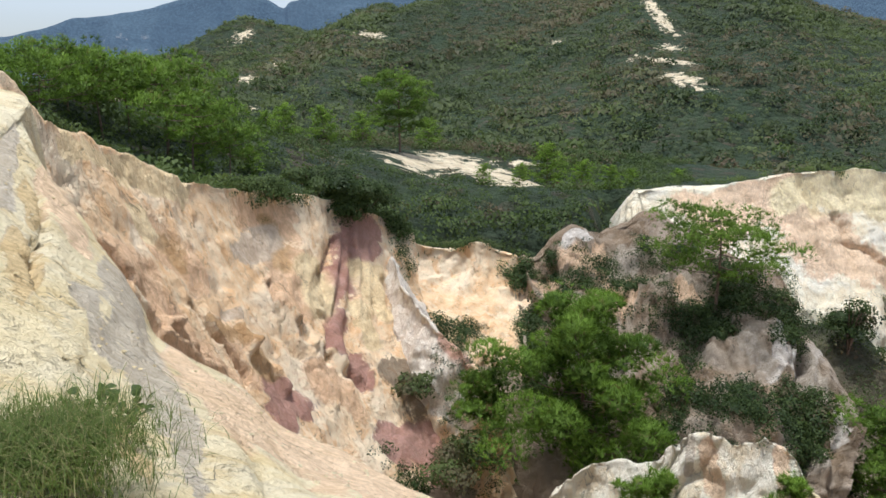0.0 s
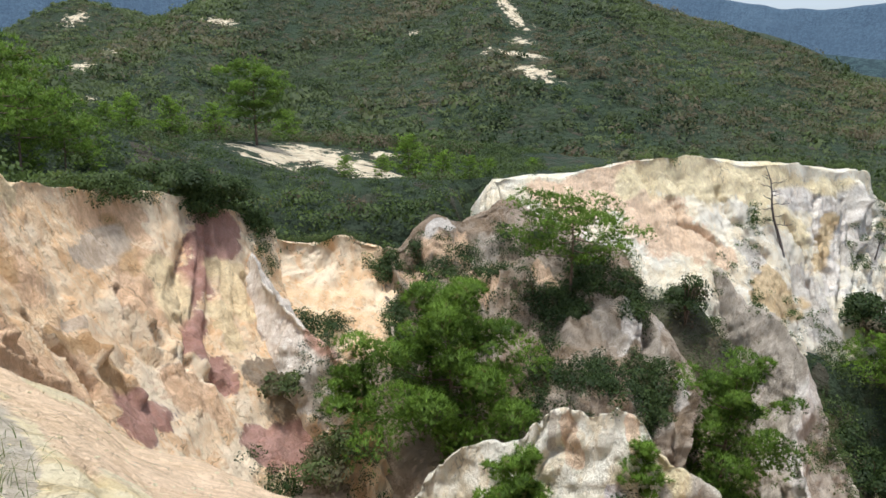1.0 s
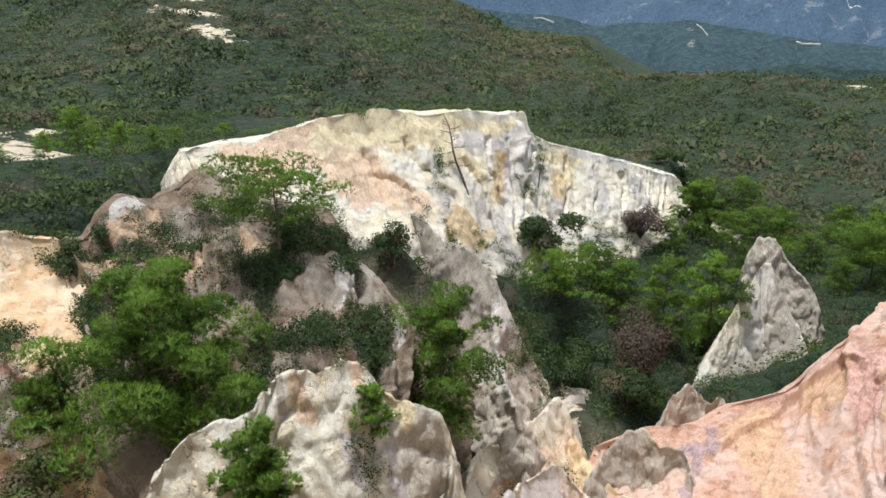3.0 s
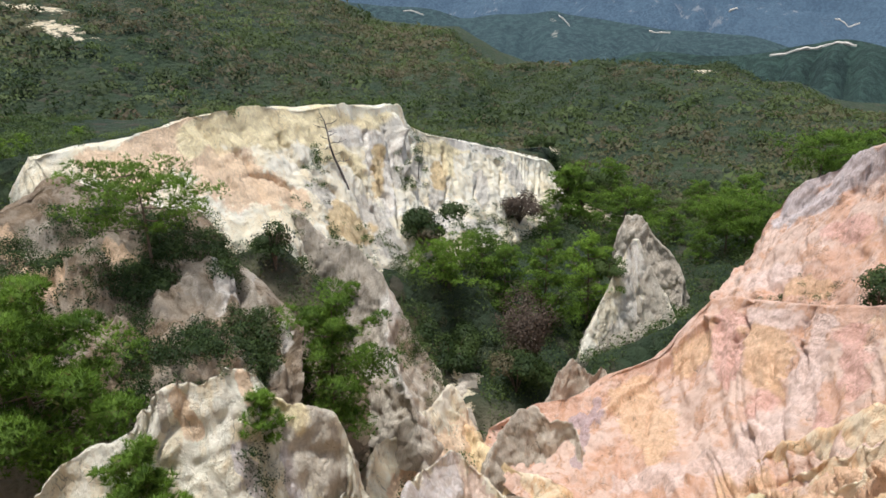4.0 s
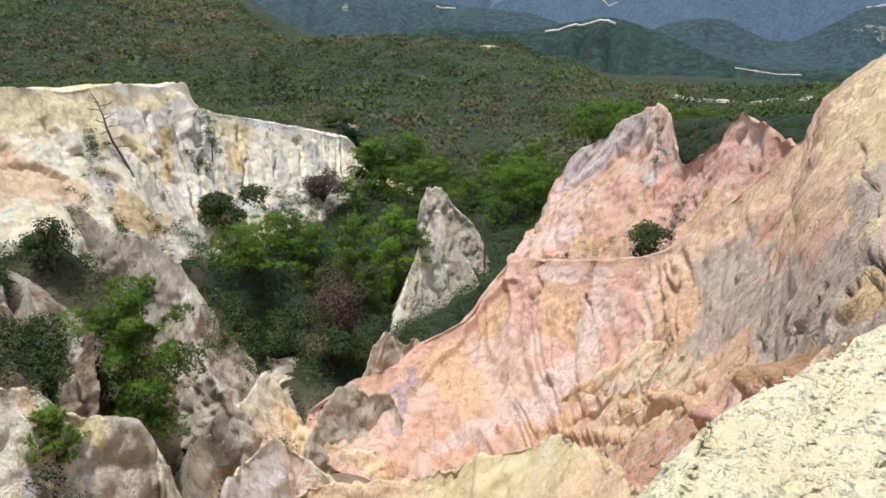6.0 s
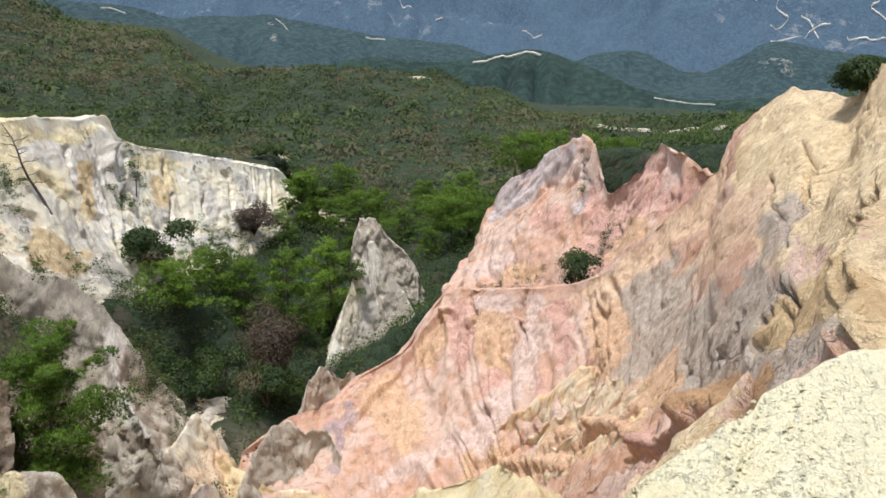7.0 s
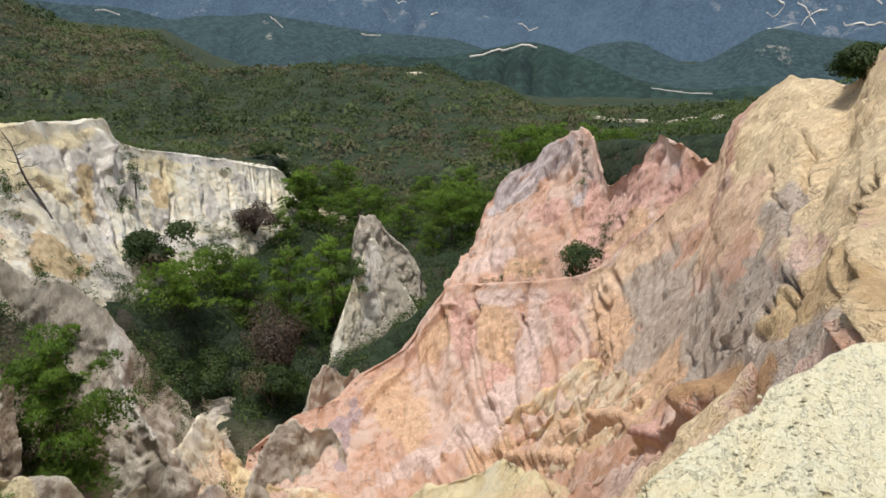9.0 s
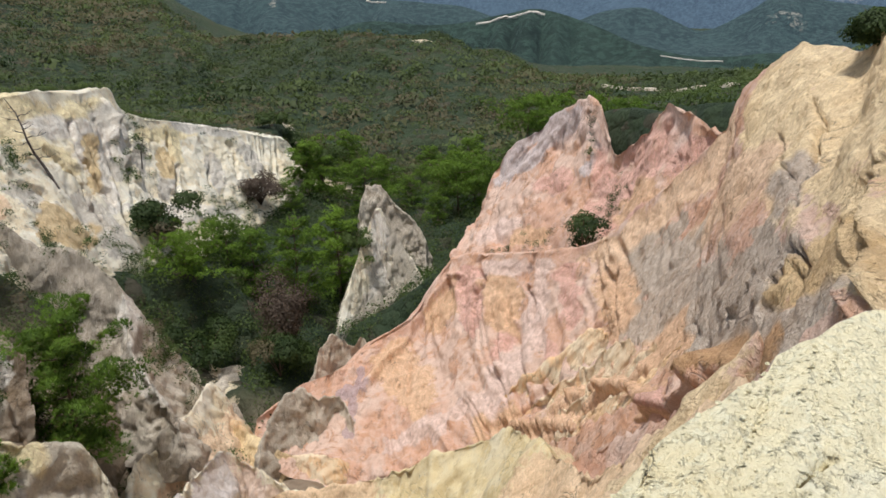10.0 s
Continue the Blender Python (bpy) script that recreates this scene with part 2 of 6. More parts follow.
def calc(n, l, op, a, b):
    m = n.new("ShaderNodeMath")
    m.operation = op
    for s, v in zip(m.inputs, (a, b)):
        if isinstance(v, (int, float)):
            s.default_value = v
        else:
            l.new(v, s)
    return m.outputs[0]


def blend(n, l, fac, a, b):
    m = n.new("ShaderNodeMix")
    m.data_type = "RGBA"
    if isinstance(fac, (int, float)):
        m.inputs[0].default_value = fac
    else:
        l.new(fac, m.inputs[0])
    for s, v in ((m.inputs[6], a), (m.inputs[7], b)):
        if isinstance(v, tuple):
            s.default_value = (*v, 1)
        else:
            l.new(v, s)
    return m.outputs[2]


def relief(n, l, b, height, strength, distance):
    m = n.new("ShaderNodeBump")
    m.inputs["Strength"].default_value, m.inputs["Distance"].default_value = strength, distance
    l.new(height, m.inputs["Height"])
    l.new(m.outputs[0], b.inputs["Normal"])


def rock_material(name, pale, warm, deep, grey, grain=1.0, dirt=0.5, bump=0.5, blocks=0.1):
    """Weathered granite: pale and warm bands, streaks, lichen grey, and stains of other minerals that a mesh lays on by its colour attribute."""
    m, n, l, b = shader(name, 0.93)
    big, mid = tex(n, l, 0.16, 4, (1, 1, 1.4), 0.55, 0.6), tex(n, l, 0.7, 6, (1, 1, 0.55), 0.62, 0.8)
    streak, fine = tex(n, l, 1.5, 5, (1, 1, 0.14), 0.6, 0.5), tex(n, l, 7.0 * grain, 6, rough=0.7)
    col = blend(n, l, span(n, l, big, 0.43, 0.57), pale, warm)
    col = blend(n, l, span(n, l, mid, 0.49, 0.60, 0, 0.75), col, deep)
    col = blend(n, l, span(n, l, streak, 0.53, 0.61, 0, 0.55), col, pale)
    fleck = tex(n, l, 2.6 * grain, 8, (1, 1, 0.5), 0.75, 0.9)
    col = blend(n, l, span(n, l, fleck, 0.51, 0.58, 0, 0.32), col, tuple(min(0.9, c * 1.06) for c in pale))
    col = blend(n, l, span(n, l, fleck, 0.44, 0.38, 0, 0.3), col, tuple(c * 0.92 for c in deep))
    grey_fac = calc(n, l, "MULTIPLY", span(n, l, tex(n, l, 0.45, 6, (1, 1, 0.6), 0.68, 1.0), 0.52, 0.66, 0, dirt), span(n, l, fine, 0.35, 0.6))
    col = blend(n, l, grey_fac, col, grey)
    at = n.new("ShaderNodeVertexColor")
    at.layer_name = "stain"
    rag = calc(n, l, "ADD", calc(n, l, "MULTIPLY", span(n, l, mid, 0.33, 0.67), 0.45), calc(n, l, "MULTIPLY", span(n, l, streak, 0.35, 0.65), 0.25))
    rag = calc(n, l, "ADD", rag, calc(n, l, "MULTIPLY", span(n, l, fleck, 0.36, 0.64), 0.4))
    fac = span(n, l, calc(n, l, "SUBTRACT", calc(n, l, "MULTIPLY", at.outputs["Alpha"], 1.35), rag), -0.06, 0.3, 0, 0.8)
    mottle = n.new("ShaderNodeMix")
    mottle.data_type, mottle.blend_type = "RGBA", "MULTIPLY"
    mottle.inputs[0].default_value = 1.0
    l.new(at.outputs["Color"], mottle.inputs[6])
    l.new(blend(n, l, span(n, l, fleck, 0.40, 0.60), (0.80, 0.76, 0.72), (1.12, 1.12, 1.12)), mottle.inputs[7])
    col = blend(n, l, fac, col, mottle.outputs[2])
    speck = tex(n, l, 15.0 * grain, 5, (1, 1, 0.8), 0.75)
    col = blend(n, l, span(n, l, fine, 0.54, 0.74, 0, 0.28), col, tuple(c * 0.75 for c in deep))
    col = blend(n, l, span(n, l, speck, 0.56, 0.70, 0, 0.28), col, tuple(min(0.9, c * 1.12) for c in pale))
    col = blend(n, l, span(n, l, speck, 0.44, 0.32, 0, 0.2), col, tuple(c * 0.6 for c in warm))
    # Crack lines: darkened in the colour as well as sunk in the relief.
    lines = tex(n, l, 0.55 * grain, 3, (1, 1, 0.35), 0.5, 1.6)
    crack_line = span(n, l, calc(n, l, "ABSOLUTE", calc(n, l, "SUBTRACT", lines, 0.5), 0.0), 0.0, 0.012, 1, 0)
    crack_line = calc(n, l, "MULTIPLY", crack_line, span(n, l, mid, 0.5, 0.6))
    col = blend(n, l, calc(n, l, "MULTIPLY", crack_line, 0.6), col, tuple(c * 0.4 for c in grey))
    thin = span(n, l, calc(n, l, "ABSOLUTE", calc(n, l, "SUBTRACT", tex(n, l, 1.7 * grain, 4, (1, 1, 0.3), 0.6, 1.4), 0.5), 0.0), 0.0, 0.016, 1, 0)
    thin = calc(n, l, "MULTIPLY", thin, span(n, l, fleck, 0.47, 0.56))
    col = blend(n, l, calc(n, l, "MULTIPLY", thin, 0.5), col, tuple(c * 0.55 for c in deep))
    crack_line = calc(n, l, "MAXIMUM", crack_line, thin)
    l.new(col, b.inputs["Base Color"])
    sharp = calc(n, l, "ABSOLUTE", calc(n, l, "SUBTRACT", tex(n, l, 2.2 * grain, 5, (1, 1, 0.6), 0.65, 0.7), 0.5), 0.0)
    h = calc(n, l, "ADD", calc(n, l, "MULTIPLY", fine, 0.9), calc(n, l, "MULTIPLY", mid, 0.4))
    h = calc(n, l, "ADD", h, calc(n, l, "MULTIPLY", speck, 0.35))
    h = calc(n, l, "ADD", h, calc(n, l, "MULTIPLY", streak, 0.25))
    h = calc(n, l, "ADD", h, calc(n, l, "MULTIPLY", sharp, 1.6))
    h = calc(n, l, "SUBTRACT", h, calc(n, l, "MULTIPLY", crack_line, 0.35))
    for size, weight in ((1.3, 0.9 * blocks), (4.2, 0.42 * blocks)):
        geo, warp, stretch = n.new("ShaderNodeNewGeometry"), n.new("ShaderNodeVectorMath"), n.new("ShaderNodeMapping")
        shift = n.new("ShaderNodeTexNoise")
        shift.inputs["Scale"].default_value, shift.inputs["Detail"].default_value = size * grain, 3
        l.new(geo.outputs["Position"], shift.inputs["Vector"])
        warp.operation = "MULTIPLY_ADD"
        l.new(shift.outputs["Color"], warp.inputs[0])
        warp.inputs[1].default_value = (0.9 / (size * grain),) * 3
        l.new(geo.outputs["Position"], warp.inputs[2])
        stretch.inputs["Scale"].default_value = (size * grain, size * grain, size * grain * 0.6)
        l.new(warp.outputs[0], stretch.inputs["Vector"])
        block = n.new("ShaderNodeTexVoronoi")
        block.inputs["Scale"].default_value = 1.0
        l.new(stretch.outputs[0], block.inputs["Vector"])
        h = calc(n, l, "SUBTRACT", h, calc(n, l, "MULTIPLY", block.outputs["Distance"], weight * 1.3))
    relief(n, l, b, h, 1.0, 0.3 * bump / grain)
    return m


def leaf_material(name, dark, light, dry, rough=0.6):
    m, n, l, b = shader(name, rough)
    at = n.new("ShaderNodeVertexColor")
    at.layer_name = "tint"
    sep = n.new("ShaderNodeSeparateColor")
    l.new(at.outputs[0], sep.inputs[0])
    geo = n.new("ShaderNodeNewGeometry")
    f = calc(n, l, "ADD", calc(n, l, "MULTIPLY", sep.outputs[0], 0.75), calc(n, l, "MULTIPLY", geo.outputs["Random Per Island"], 0.25))
    col = blend(n, l, f, dark, light)
    col = blend(n, l, sep.outputs[1], col, dry)
    l.new(col, b.inputs["Base Color"])
    thin, mix = n.new("ShaderNodeBsdfTranslucent"), n.new("ShaderNodeMixShader")
    mix.inputs[0].default_value = 0.4
    l.new(col, thin.inputs["Color"])
    l.new(b.outputs[0], mix.inputs[1])
    l.new(thin.outputs[0], mix.inputs[2])
    l.new(mix.outputs[0], n["Material Output"].inputs["Surface"])
    return m


def bark_material(name, a, c):
    m, n, l, b = shader(name, 0.9)
    f = tex(n, l, 9.0, 6, (1, 1, 0.3), 0.7)
    l.new(blend(n, l, span(n, l, f, 0.35, 0.65), a, c), b.inputs["Base Color"])
    relief(n, l, b, f, 0.7, 0.03)
    return m


# tones of the weathered granite
PURPLE, GREY, OCHRE, ASH = (0.36, 0.165, 0.155), (0.60, 0.565, 0.505), (0.68, 0.50, 0.25), (0.53, 0.47, 0.385)
CREAM, PEACH, STRAW, WHITE = (0.88, 0.71, 0.42), (0.86, 0.62, 0.41), (0.90, 0.77, 0.46), (0.88, 0.83, 0.75)
ORANGE, ROSE, BLUSH, MAUVE = (0.78, 0.52, 0.32), (0.74, 0.45, 0.37), (0.82, 0.64, 0.56), (0.50, 0.38, 0.39)
RUST, BEIGE, LAVENDER, SOIL = (0.52, 0.32, 0.15), (0.60, 0.50, 0.39), (0.66, 0.60, 0.60), (0.14, 0.105, 0.075)
ORANGE_ROCK = rock_material("orange_rock", (0.92, 0.75, 0.53), (0.90, 0.63, 0.37), (0.82, 0.51, 0.26), (0.42, 0.33, 0.25), dirt=0.05)
BROWN_ROCK = rock_material("brown_rock", (0.46, 0.38, 0.29), (0.31, 0.225, 0.145), (0.20, 0.14, 0.085), (0.25, 0.23, 0.21), grain=1.3, dirt=0.4, bump=0.8)
WHITE_ROCK = rock_material("white_rock", (0.90, 0.84, 0.69), (0.89, 0.79, 0.58), (0.84, 0.70, 0.47), (0.56, 0.52, 0.46), dirt=0.15)
PALE_ROCK = rock_material("pale_rock", (0.72, 0.64, 0.52), (0.54, 0.45, 0.34), (0.40, 0.32, 0.235), (0.30, 0.28, 0.255), grain=1.3, dirt=0.3, bump=0.7)
PINK_ROCK = rock_material("pink_rock", (0.75, 0.55, 0.44), (0.70, 0.43, 0.305), (0.64, 0.355, 0.215), (0.46, 0.36, 0.32), dirt=0.06)
YELLOW_ROCK = rock_material("yellow_rock", (0.83, 0.73, 0.50), (0.81, 0.67, 0.39), (0.72, 0.56, 0.29), (0.44, 0.41, 0.35), grain=1.5, dirt=0.3, bump=0.45)
CRUMB_ROCK = rock_material("crumbly_cream_rock", (0.95, 0.89, 0.66), (0.94, 0.85, 0.57), (0.88, 0.75, 0.45), (0.60, 0.52, 0.38), grain=3.5, dirt=0.08, bump=0.5, blocks=0.8)
BARK = bark_material("pine_bark", (0.10, 0.07, 0.05), (0.22, 0.16, 0.12))
DEAD_WOOD = bark_material("dead_wood", (0.07, 0.055, 0.05), (0.16, 0.14, 0.125))
PINE = leaf_material("pine_needles", (0.026, 0.060, 0.010), (0.21, 0.34, 0.038), (0.16, 0.12, 0.05))
SCRUB = leaf_material("scrub_leaves", (0.022, 0.042, 0.014), (0.105, 0.15, 0.038), (0.15, 0.11, 0.07))
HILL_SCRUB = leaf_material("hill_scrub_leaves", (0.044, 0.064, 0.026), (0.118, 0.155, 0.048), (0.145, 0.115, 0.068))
GRASS = leaf_material("grass_blades", (0.07, 0.11, 0.02), (0.17, 0.22, 0.05), (0.30, 0.26, 0.12))
TWIGS = leaf_material("dry_twigs", (0.08, 0.058, 0.042), (0.15, 0.11, 0.08), (0.18, 0.14, 0.10))


def ground_material():
    m, n, l, b = shader("scrubby_ground", 0.95)
    a, f = tex(n, l, 0.05, 6, rough=0.65), tex(n, l, 0.8, 7, rough=0.7)
    pos = n.new("ShaderNodeNewGeometry")
    cell = n.new("ShaderNodeTexVoronoi")
    cell.inputs["Scale"].default_value = 0.55
    warp = n.new("ShaderNodeVectorMath")
    wn = n.new("ShaderNodeTexNoise")
    wn.inputs["Scale"].default_value, wn.inputs["Detail"].default_value = 1.2, 5
    l.new(pos.outputs["Position"], wn.inputs["Vector"])
    l.new(pos.outputs["Position"], warp.inputs[0])
    l.new(wn.outputs["Color"], warp.inputs[1])
    l.new(warp.outputs[0], cell.inputs["Vector"])
    tone = n.new("ShaderNodeSeparateColor")
    l.new(cell.outputs["Color"], tone.inputs[0])
    col = blend(n, l, span(n, l, a, 0.4, 0.6), (0.034, 0.054, 0.030), (0.056, 0.070, 0.038))
    col = blend(n, l, span(n, l, tex(n, l, 0.014, 5, rough=0.6), 0.42, 0.6, 0, 0.6), col, (0.026, 0.042, 0.026))
    col = blend(n, l, span(n, l, tone.outputs[0], 0.0, 1.0, 0, 0.75), col, (0.044, 0.066, 0.032))
    col = blend(n, l, span(n, l, tone.outputs[1], 0.82, 1.0, 0, 0.7), col, (0.085, 0.07, 0.05))
    col = blend(n, l, span(n, l, f, 0.52, 0.75, 0, 0.4), col, (0.085, 0.072, 0.048))
    bumps = calc(n, l, "SUBTRACT", calc(n, l, "MULTIPLY", f, 0.9), cell.outputs["Distance"])
    at = n.new("ShaderNodeVertexColor")
    at.layer_name = "stain"
    sep = n.new("ShaderNodeSeparateColor")
    l.new(at.outputs[0], sep.inputs[0])
    edge = calc(n, l, "SUBTRACT", sep.outputs[0], span(n, l, tex(n, l, 0.45, 8, rough=0.75), 0.25, 0.68))
    rock = blend(n, l, span(n, l, f, 0.35, 0.65), (0.80, 0.70, 0.50), (0.62, 0.50, 0.33))
    col = blend(n, l, span(n, l, edge, -0.02, 0.18), col, rock)
    col = blend(n, l, calc(n, l, "MULTIPLY", sep.outputs[1], 0.9), col, blend(n, l, f, (0.50, 0.39, 0.28), (0.27, 0.20, 0.14)))
    l.new(col, b.inputs["Base Color"])
    relief(n, l, b, bumps, 1.0, 1.1)
    return m


def distance_material(name, wood, bare, haze_glow, strength):
    """Far mountains behind kilometres of bright air, put in as bluish emission and base colour."""
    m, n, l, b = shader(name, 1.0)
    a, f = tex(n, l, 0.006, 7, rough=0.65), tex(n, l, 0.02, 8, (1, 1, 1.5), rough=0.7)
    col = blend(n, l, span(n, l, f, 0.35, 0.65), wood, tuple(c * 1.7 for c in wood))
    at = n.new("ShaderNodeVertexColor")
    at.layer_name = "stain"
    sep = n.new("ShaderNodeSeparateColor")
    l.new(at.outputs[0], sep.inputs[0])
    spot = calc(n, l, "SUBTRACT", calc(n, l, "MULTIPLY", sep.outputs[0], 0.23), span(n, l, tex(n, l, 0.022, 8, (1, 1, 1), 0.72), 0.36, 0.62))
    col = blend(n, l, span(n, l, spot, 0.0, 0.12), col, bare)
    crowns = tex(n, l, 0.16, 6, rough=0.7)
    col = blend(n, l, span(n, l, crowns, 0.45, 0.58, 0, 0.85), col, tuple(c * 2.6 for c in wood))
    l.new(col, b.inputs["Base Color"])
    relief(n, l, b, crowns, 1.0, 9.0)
    b.inputs["Emission Color"].default_value = (*haze_glow, 1)
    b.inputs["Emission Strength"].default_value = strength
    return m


GROUND = ground_material()
# Emission stands in for the haze and grows with distance.
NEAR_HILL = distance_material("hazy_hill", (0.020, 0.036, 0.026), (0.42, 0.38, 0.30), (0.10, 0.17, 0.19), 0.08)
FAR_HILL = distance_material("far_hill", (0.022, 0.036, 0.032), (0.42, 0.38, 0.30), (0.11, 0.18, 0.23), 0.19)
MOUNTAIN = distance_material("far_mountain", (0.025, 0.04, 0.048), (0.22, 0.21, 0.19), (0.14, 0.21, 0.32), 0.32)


# ---------------------------------------------------------------- mesh helpers
def mesh_object(name, verts, faces, material, parent=None, label="", smooth_faces=True, colours=None, layer="stain", normals=None):
    """verts (n, 3) and faces (m, 3 or 4) arrays as ONE mesh object; foliage brings the normals of its clumps."""
    verts, faces = np.asarray(verts, np.float32), np.asarray(faces, np.int32)
    me = bpy.data.meshes.new(name)
    me.vertices.add(len(verts))
    me.vertices.foreach_set("co", verts.ravel())
    k = faces.shape[1]
    me.loops.add(faces.size)
    me.loops.foreach_set("vertex_index", faces.ravel())
    me.polygons.add(len(faces))
    me.polygons.foreach_set("loop_start", np.arange(len(faces), dtype=np.int32) * k)
    me.polygons.foreach_set("use_smooth", np.full(len(faces), smooth_faces))
    me.update(calc_edges=True)
    if colours is not None:
        ca = me.color_attributes.new(layer, "FLOAT_COLOR", "POINT")
        ca.data.foreach_set("color", (colours if colours.shape[1] == 4 else np.c_[colours, np.ones(len(verts))]).astype(np.float32).ravel())
    if normals is not None:
        at = me.attributes.new("custom_normal", "FLOAT_VECTOR", "POINT")
        at.data.foreach_set("vector", np.ascontiguousarray(normals, np.float32).ravel())
    me.materials.append(material)
    ob = new(name, me)
    if parent is not None:
        ob.parent = parent
    return tagged(ob, label)


def grid_faces(rows, cols):
    k = np.arange(rows * cols).reshape(rows, cols)
    return np.stack([k[:-1, :-1], k[1:, :-1], k[1:, 1:], k[:-1, 1:]], -1).reshape(-1, 4)


def spline(points, s):
    """Catmull-Rom through points at the index values s."""
    p = np.asarray(points, float)
    p = np.vstack([2 * p[0] - p[1], p, 2 * p[-1] - p[-2]])
    i = np.clip(np.floor(s).astype(int), 0, len(points) - 2)
    t = (s - i)[:, None]
    a, b, c, d = p[i], p[i + 1], p[i + 2], p[i + 3]
    return 0.5 * (2 * b + (c - a) * t + (2 * a - 5 * b + 4 * c - d) * t ** 2 + (3 * b - a - 3 * c + d) * t ** 3)


def even_steps(points, step):
    seg = np.linalg.norm(np.diff(np.asarray(points, float), axis=0), axis=1)
    run = np.concatenate([[0], np.cumsum(seg)])
    return np.interp(np.linspace(0, run[-1], max(8, int(run[-1] / step))), run, np.arange(len(points)))


def carve(pos, along, down, env, rill, amp, rough, seed, slant=0.0, run=1.0, cracks=(), still=1.0):
    """Push a surface in and out: gullies and knife-edged ribs that wander down it, lumps, and a few long cracks."""
    du, dv = np.gradient(pos, axis=1), np.gradient(pos, axis=0)
    nrm = np.cross(dv, du)
    nrm /= np.linalg.norm(nrm, axis=-1, keepdims=True) + 1e-9
    wob = 1.2 * noise2(along / (rill * 3.1), down / (rill * 2.4 * run), seed + 5) + 0.3 * noise2(along / (rill * 1.3), down / (rill * 1.6 * run), seed + 6) + 0.05 * noise2(along / (rill * 0.5), down / (rill * 0.6 * run), seed + 16)
    a = (along + slant * down) / rill + wob
    def patch(k, size):
        return np.clip(0.5 + 1.3 * noise2(along / (rill * size), down / (rill * size * 1.2 * run), seed + k), 0, 1)
    def gully(k, f, length, sharp):
        n = np.abs(noise2(a * f + 4 * k, down / (rill * length * run), seed + k))
        keen = patch(20 + k, 3.3)
        return keen * (np.minimum(1, n * 1.6) ** sharp - 0.6) + (1 - keen) * (0.4 - n * 1.3)
    push = amp * ((0.35 + 0.9 * patch(7, 4.0)) * gully(0, 0.8, 5.0, 0.75) * 0.9 + patch(8, 3.0) * 0.8 * gully(1, 2.1, 3.4, 0.65) + patch(9, 2.2) * 0.5 * gully(2, 4.6, 2.2, 0.6) + patch(10, 1.6) * 0.3 * gully(3, 9.5, 1.3, 0.6))
    bulge = np.abs(fbm3(pos / np.array([2.6, 2.6, 3.6]), seed + 29, 3)) ** 0.8 - 0.4
    knob = np.abs(fbm3(pos / np.array([0.9, 0.9, 1.3]), seed + 39, 3)) ** 0.8 - 0.4
    push = push * still
    lumps = rough * (0.6 * fbm3(pos / 4.5, seed + 9, 3) + 0.75 * bulge + 0.42 * knob + 0.18 * fbm3(pos / np.array([0.5, 0.5, 0.7]), seed + 19, 2))
    ja, jd = 0.35 * noise2(along / 1.3, down / 1.3, seed + 41) + 0.12 * noise2(along / 0.35, down / 0.35, seed + 42), 0.35 * noise2(along / 1.3, down / 1.3, seed + 43)
    for a0, d0, a1, d1, wide, deep in cracks:
        la, ld = a1 - a0, d1 - d0
        t = np.clip(((along + ja - a0) * la + (down + jd - d0) * ld) / (la * la + ld * ld + 1e-9), 0, 1)
        off = np.hypot(along + ja - a0 - t * la, down + jd - d0 - t * ld)
        push = push - deep * np.clip(1.25 - off / wide, 0, 1)
    return pos + nrm * ((push + lumps) * env)[..., None], nrm


def paint(tone, *strokes):
    """Stains of one tone: strokes from column, depth to column, depth, with half widths in columns and in depth."""
    return [(tone, *q) for q in strokes]


def stain_values(su, vv, stains, seed):
    """Tone and amount at every vertex; later strokes lie over earlier ones."""
    tone, much = np.full((*su.shape, 3), 0.5), np.zeros(su.shape)
    for colour, u0, v0, u1, v1, ru, rv in stains:
        ju = 0.45 * ru * (noise2(su / ru * 0.9, vv / rv * 0.9, seed + 31) + 0.5 * noise2(su / ru * 2.3, vv / rv * 2.3, seed + 32))
        jv = 0.45 * rv * noise2(su / ru * 0.9, vv / rv * 0.9, seed + 33)
        lu, lv = (u1 - u0) / ru, (v1 - v0) / rv
        pu, pv = (su + ju - u0) / ru, (vv + jv - v0) / rv
        t = np.clip((pu * lu + pv * lv) / (lu * lu + lv * lv + 1e-9), 0, 1)
        w = np.clip(1.5 - np.hypot(pu - t * lu, pv - t * lv), 0, 1)
        tone += (np.array(colour) - tone) * smooth(0.0, 0.5, w)[..., None]
        much = np.maximum(much, w)
    return np.concatenate([tone, much[..., None]], -1)


def cleft(wide, deep, *ways):
    """Cracks, or ribs where deep is below zero, each along column, depth points."""
    return [(*p, *q, wide, deep) for way in ways for p, q in zip(way, way[1:])]


SURFACE = {}


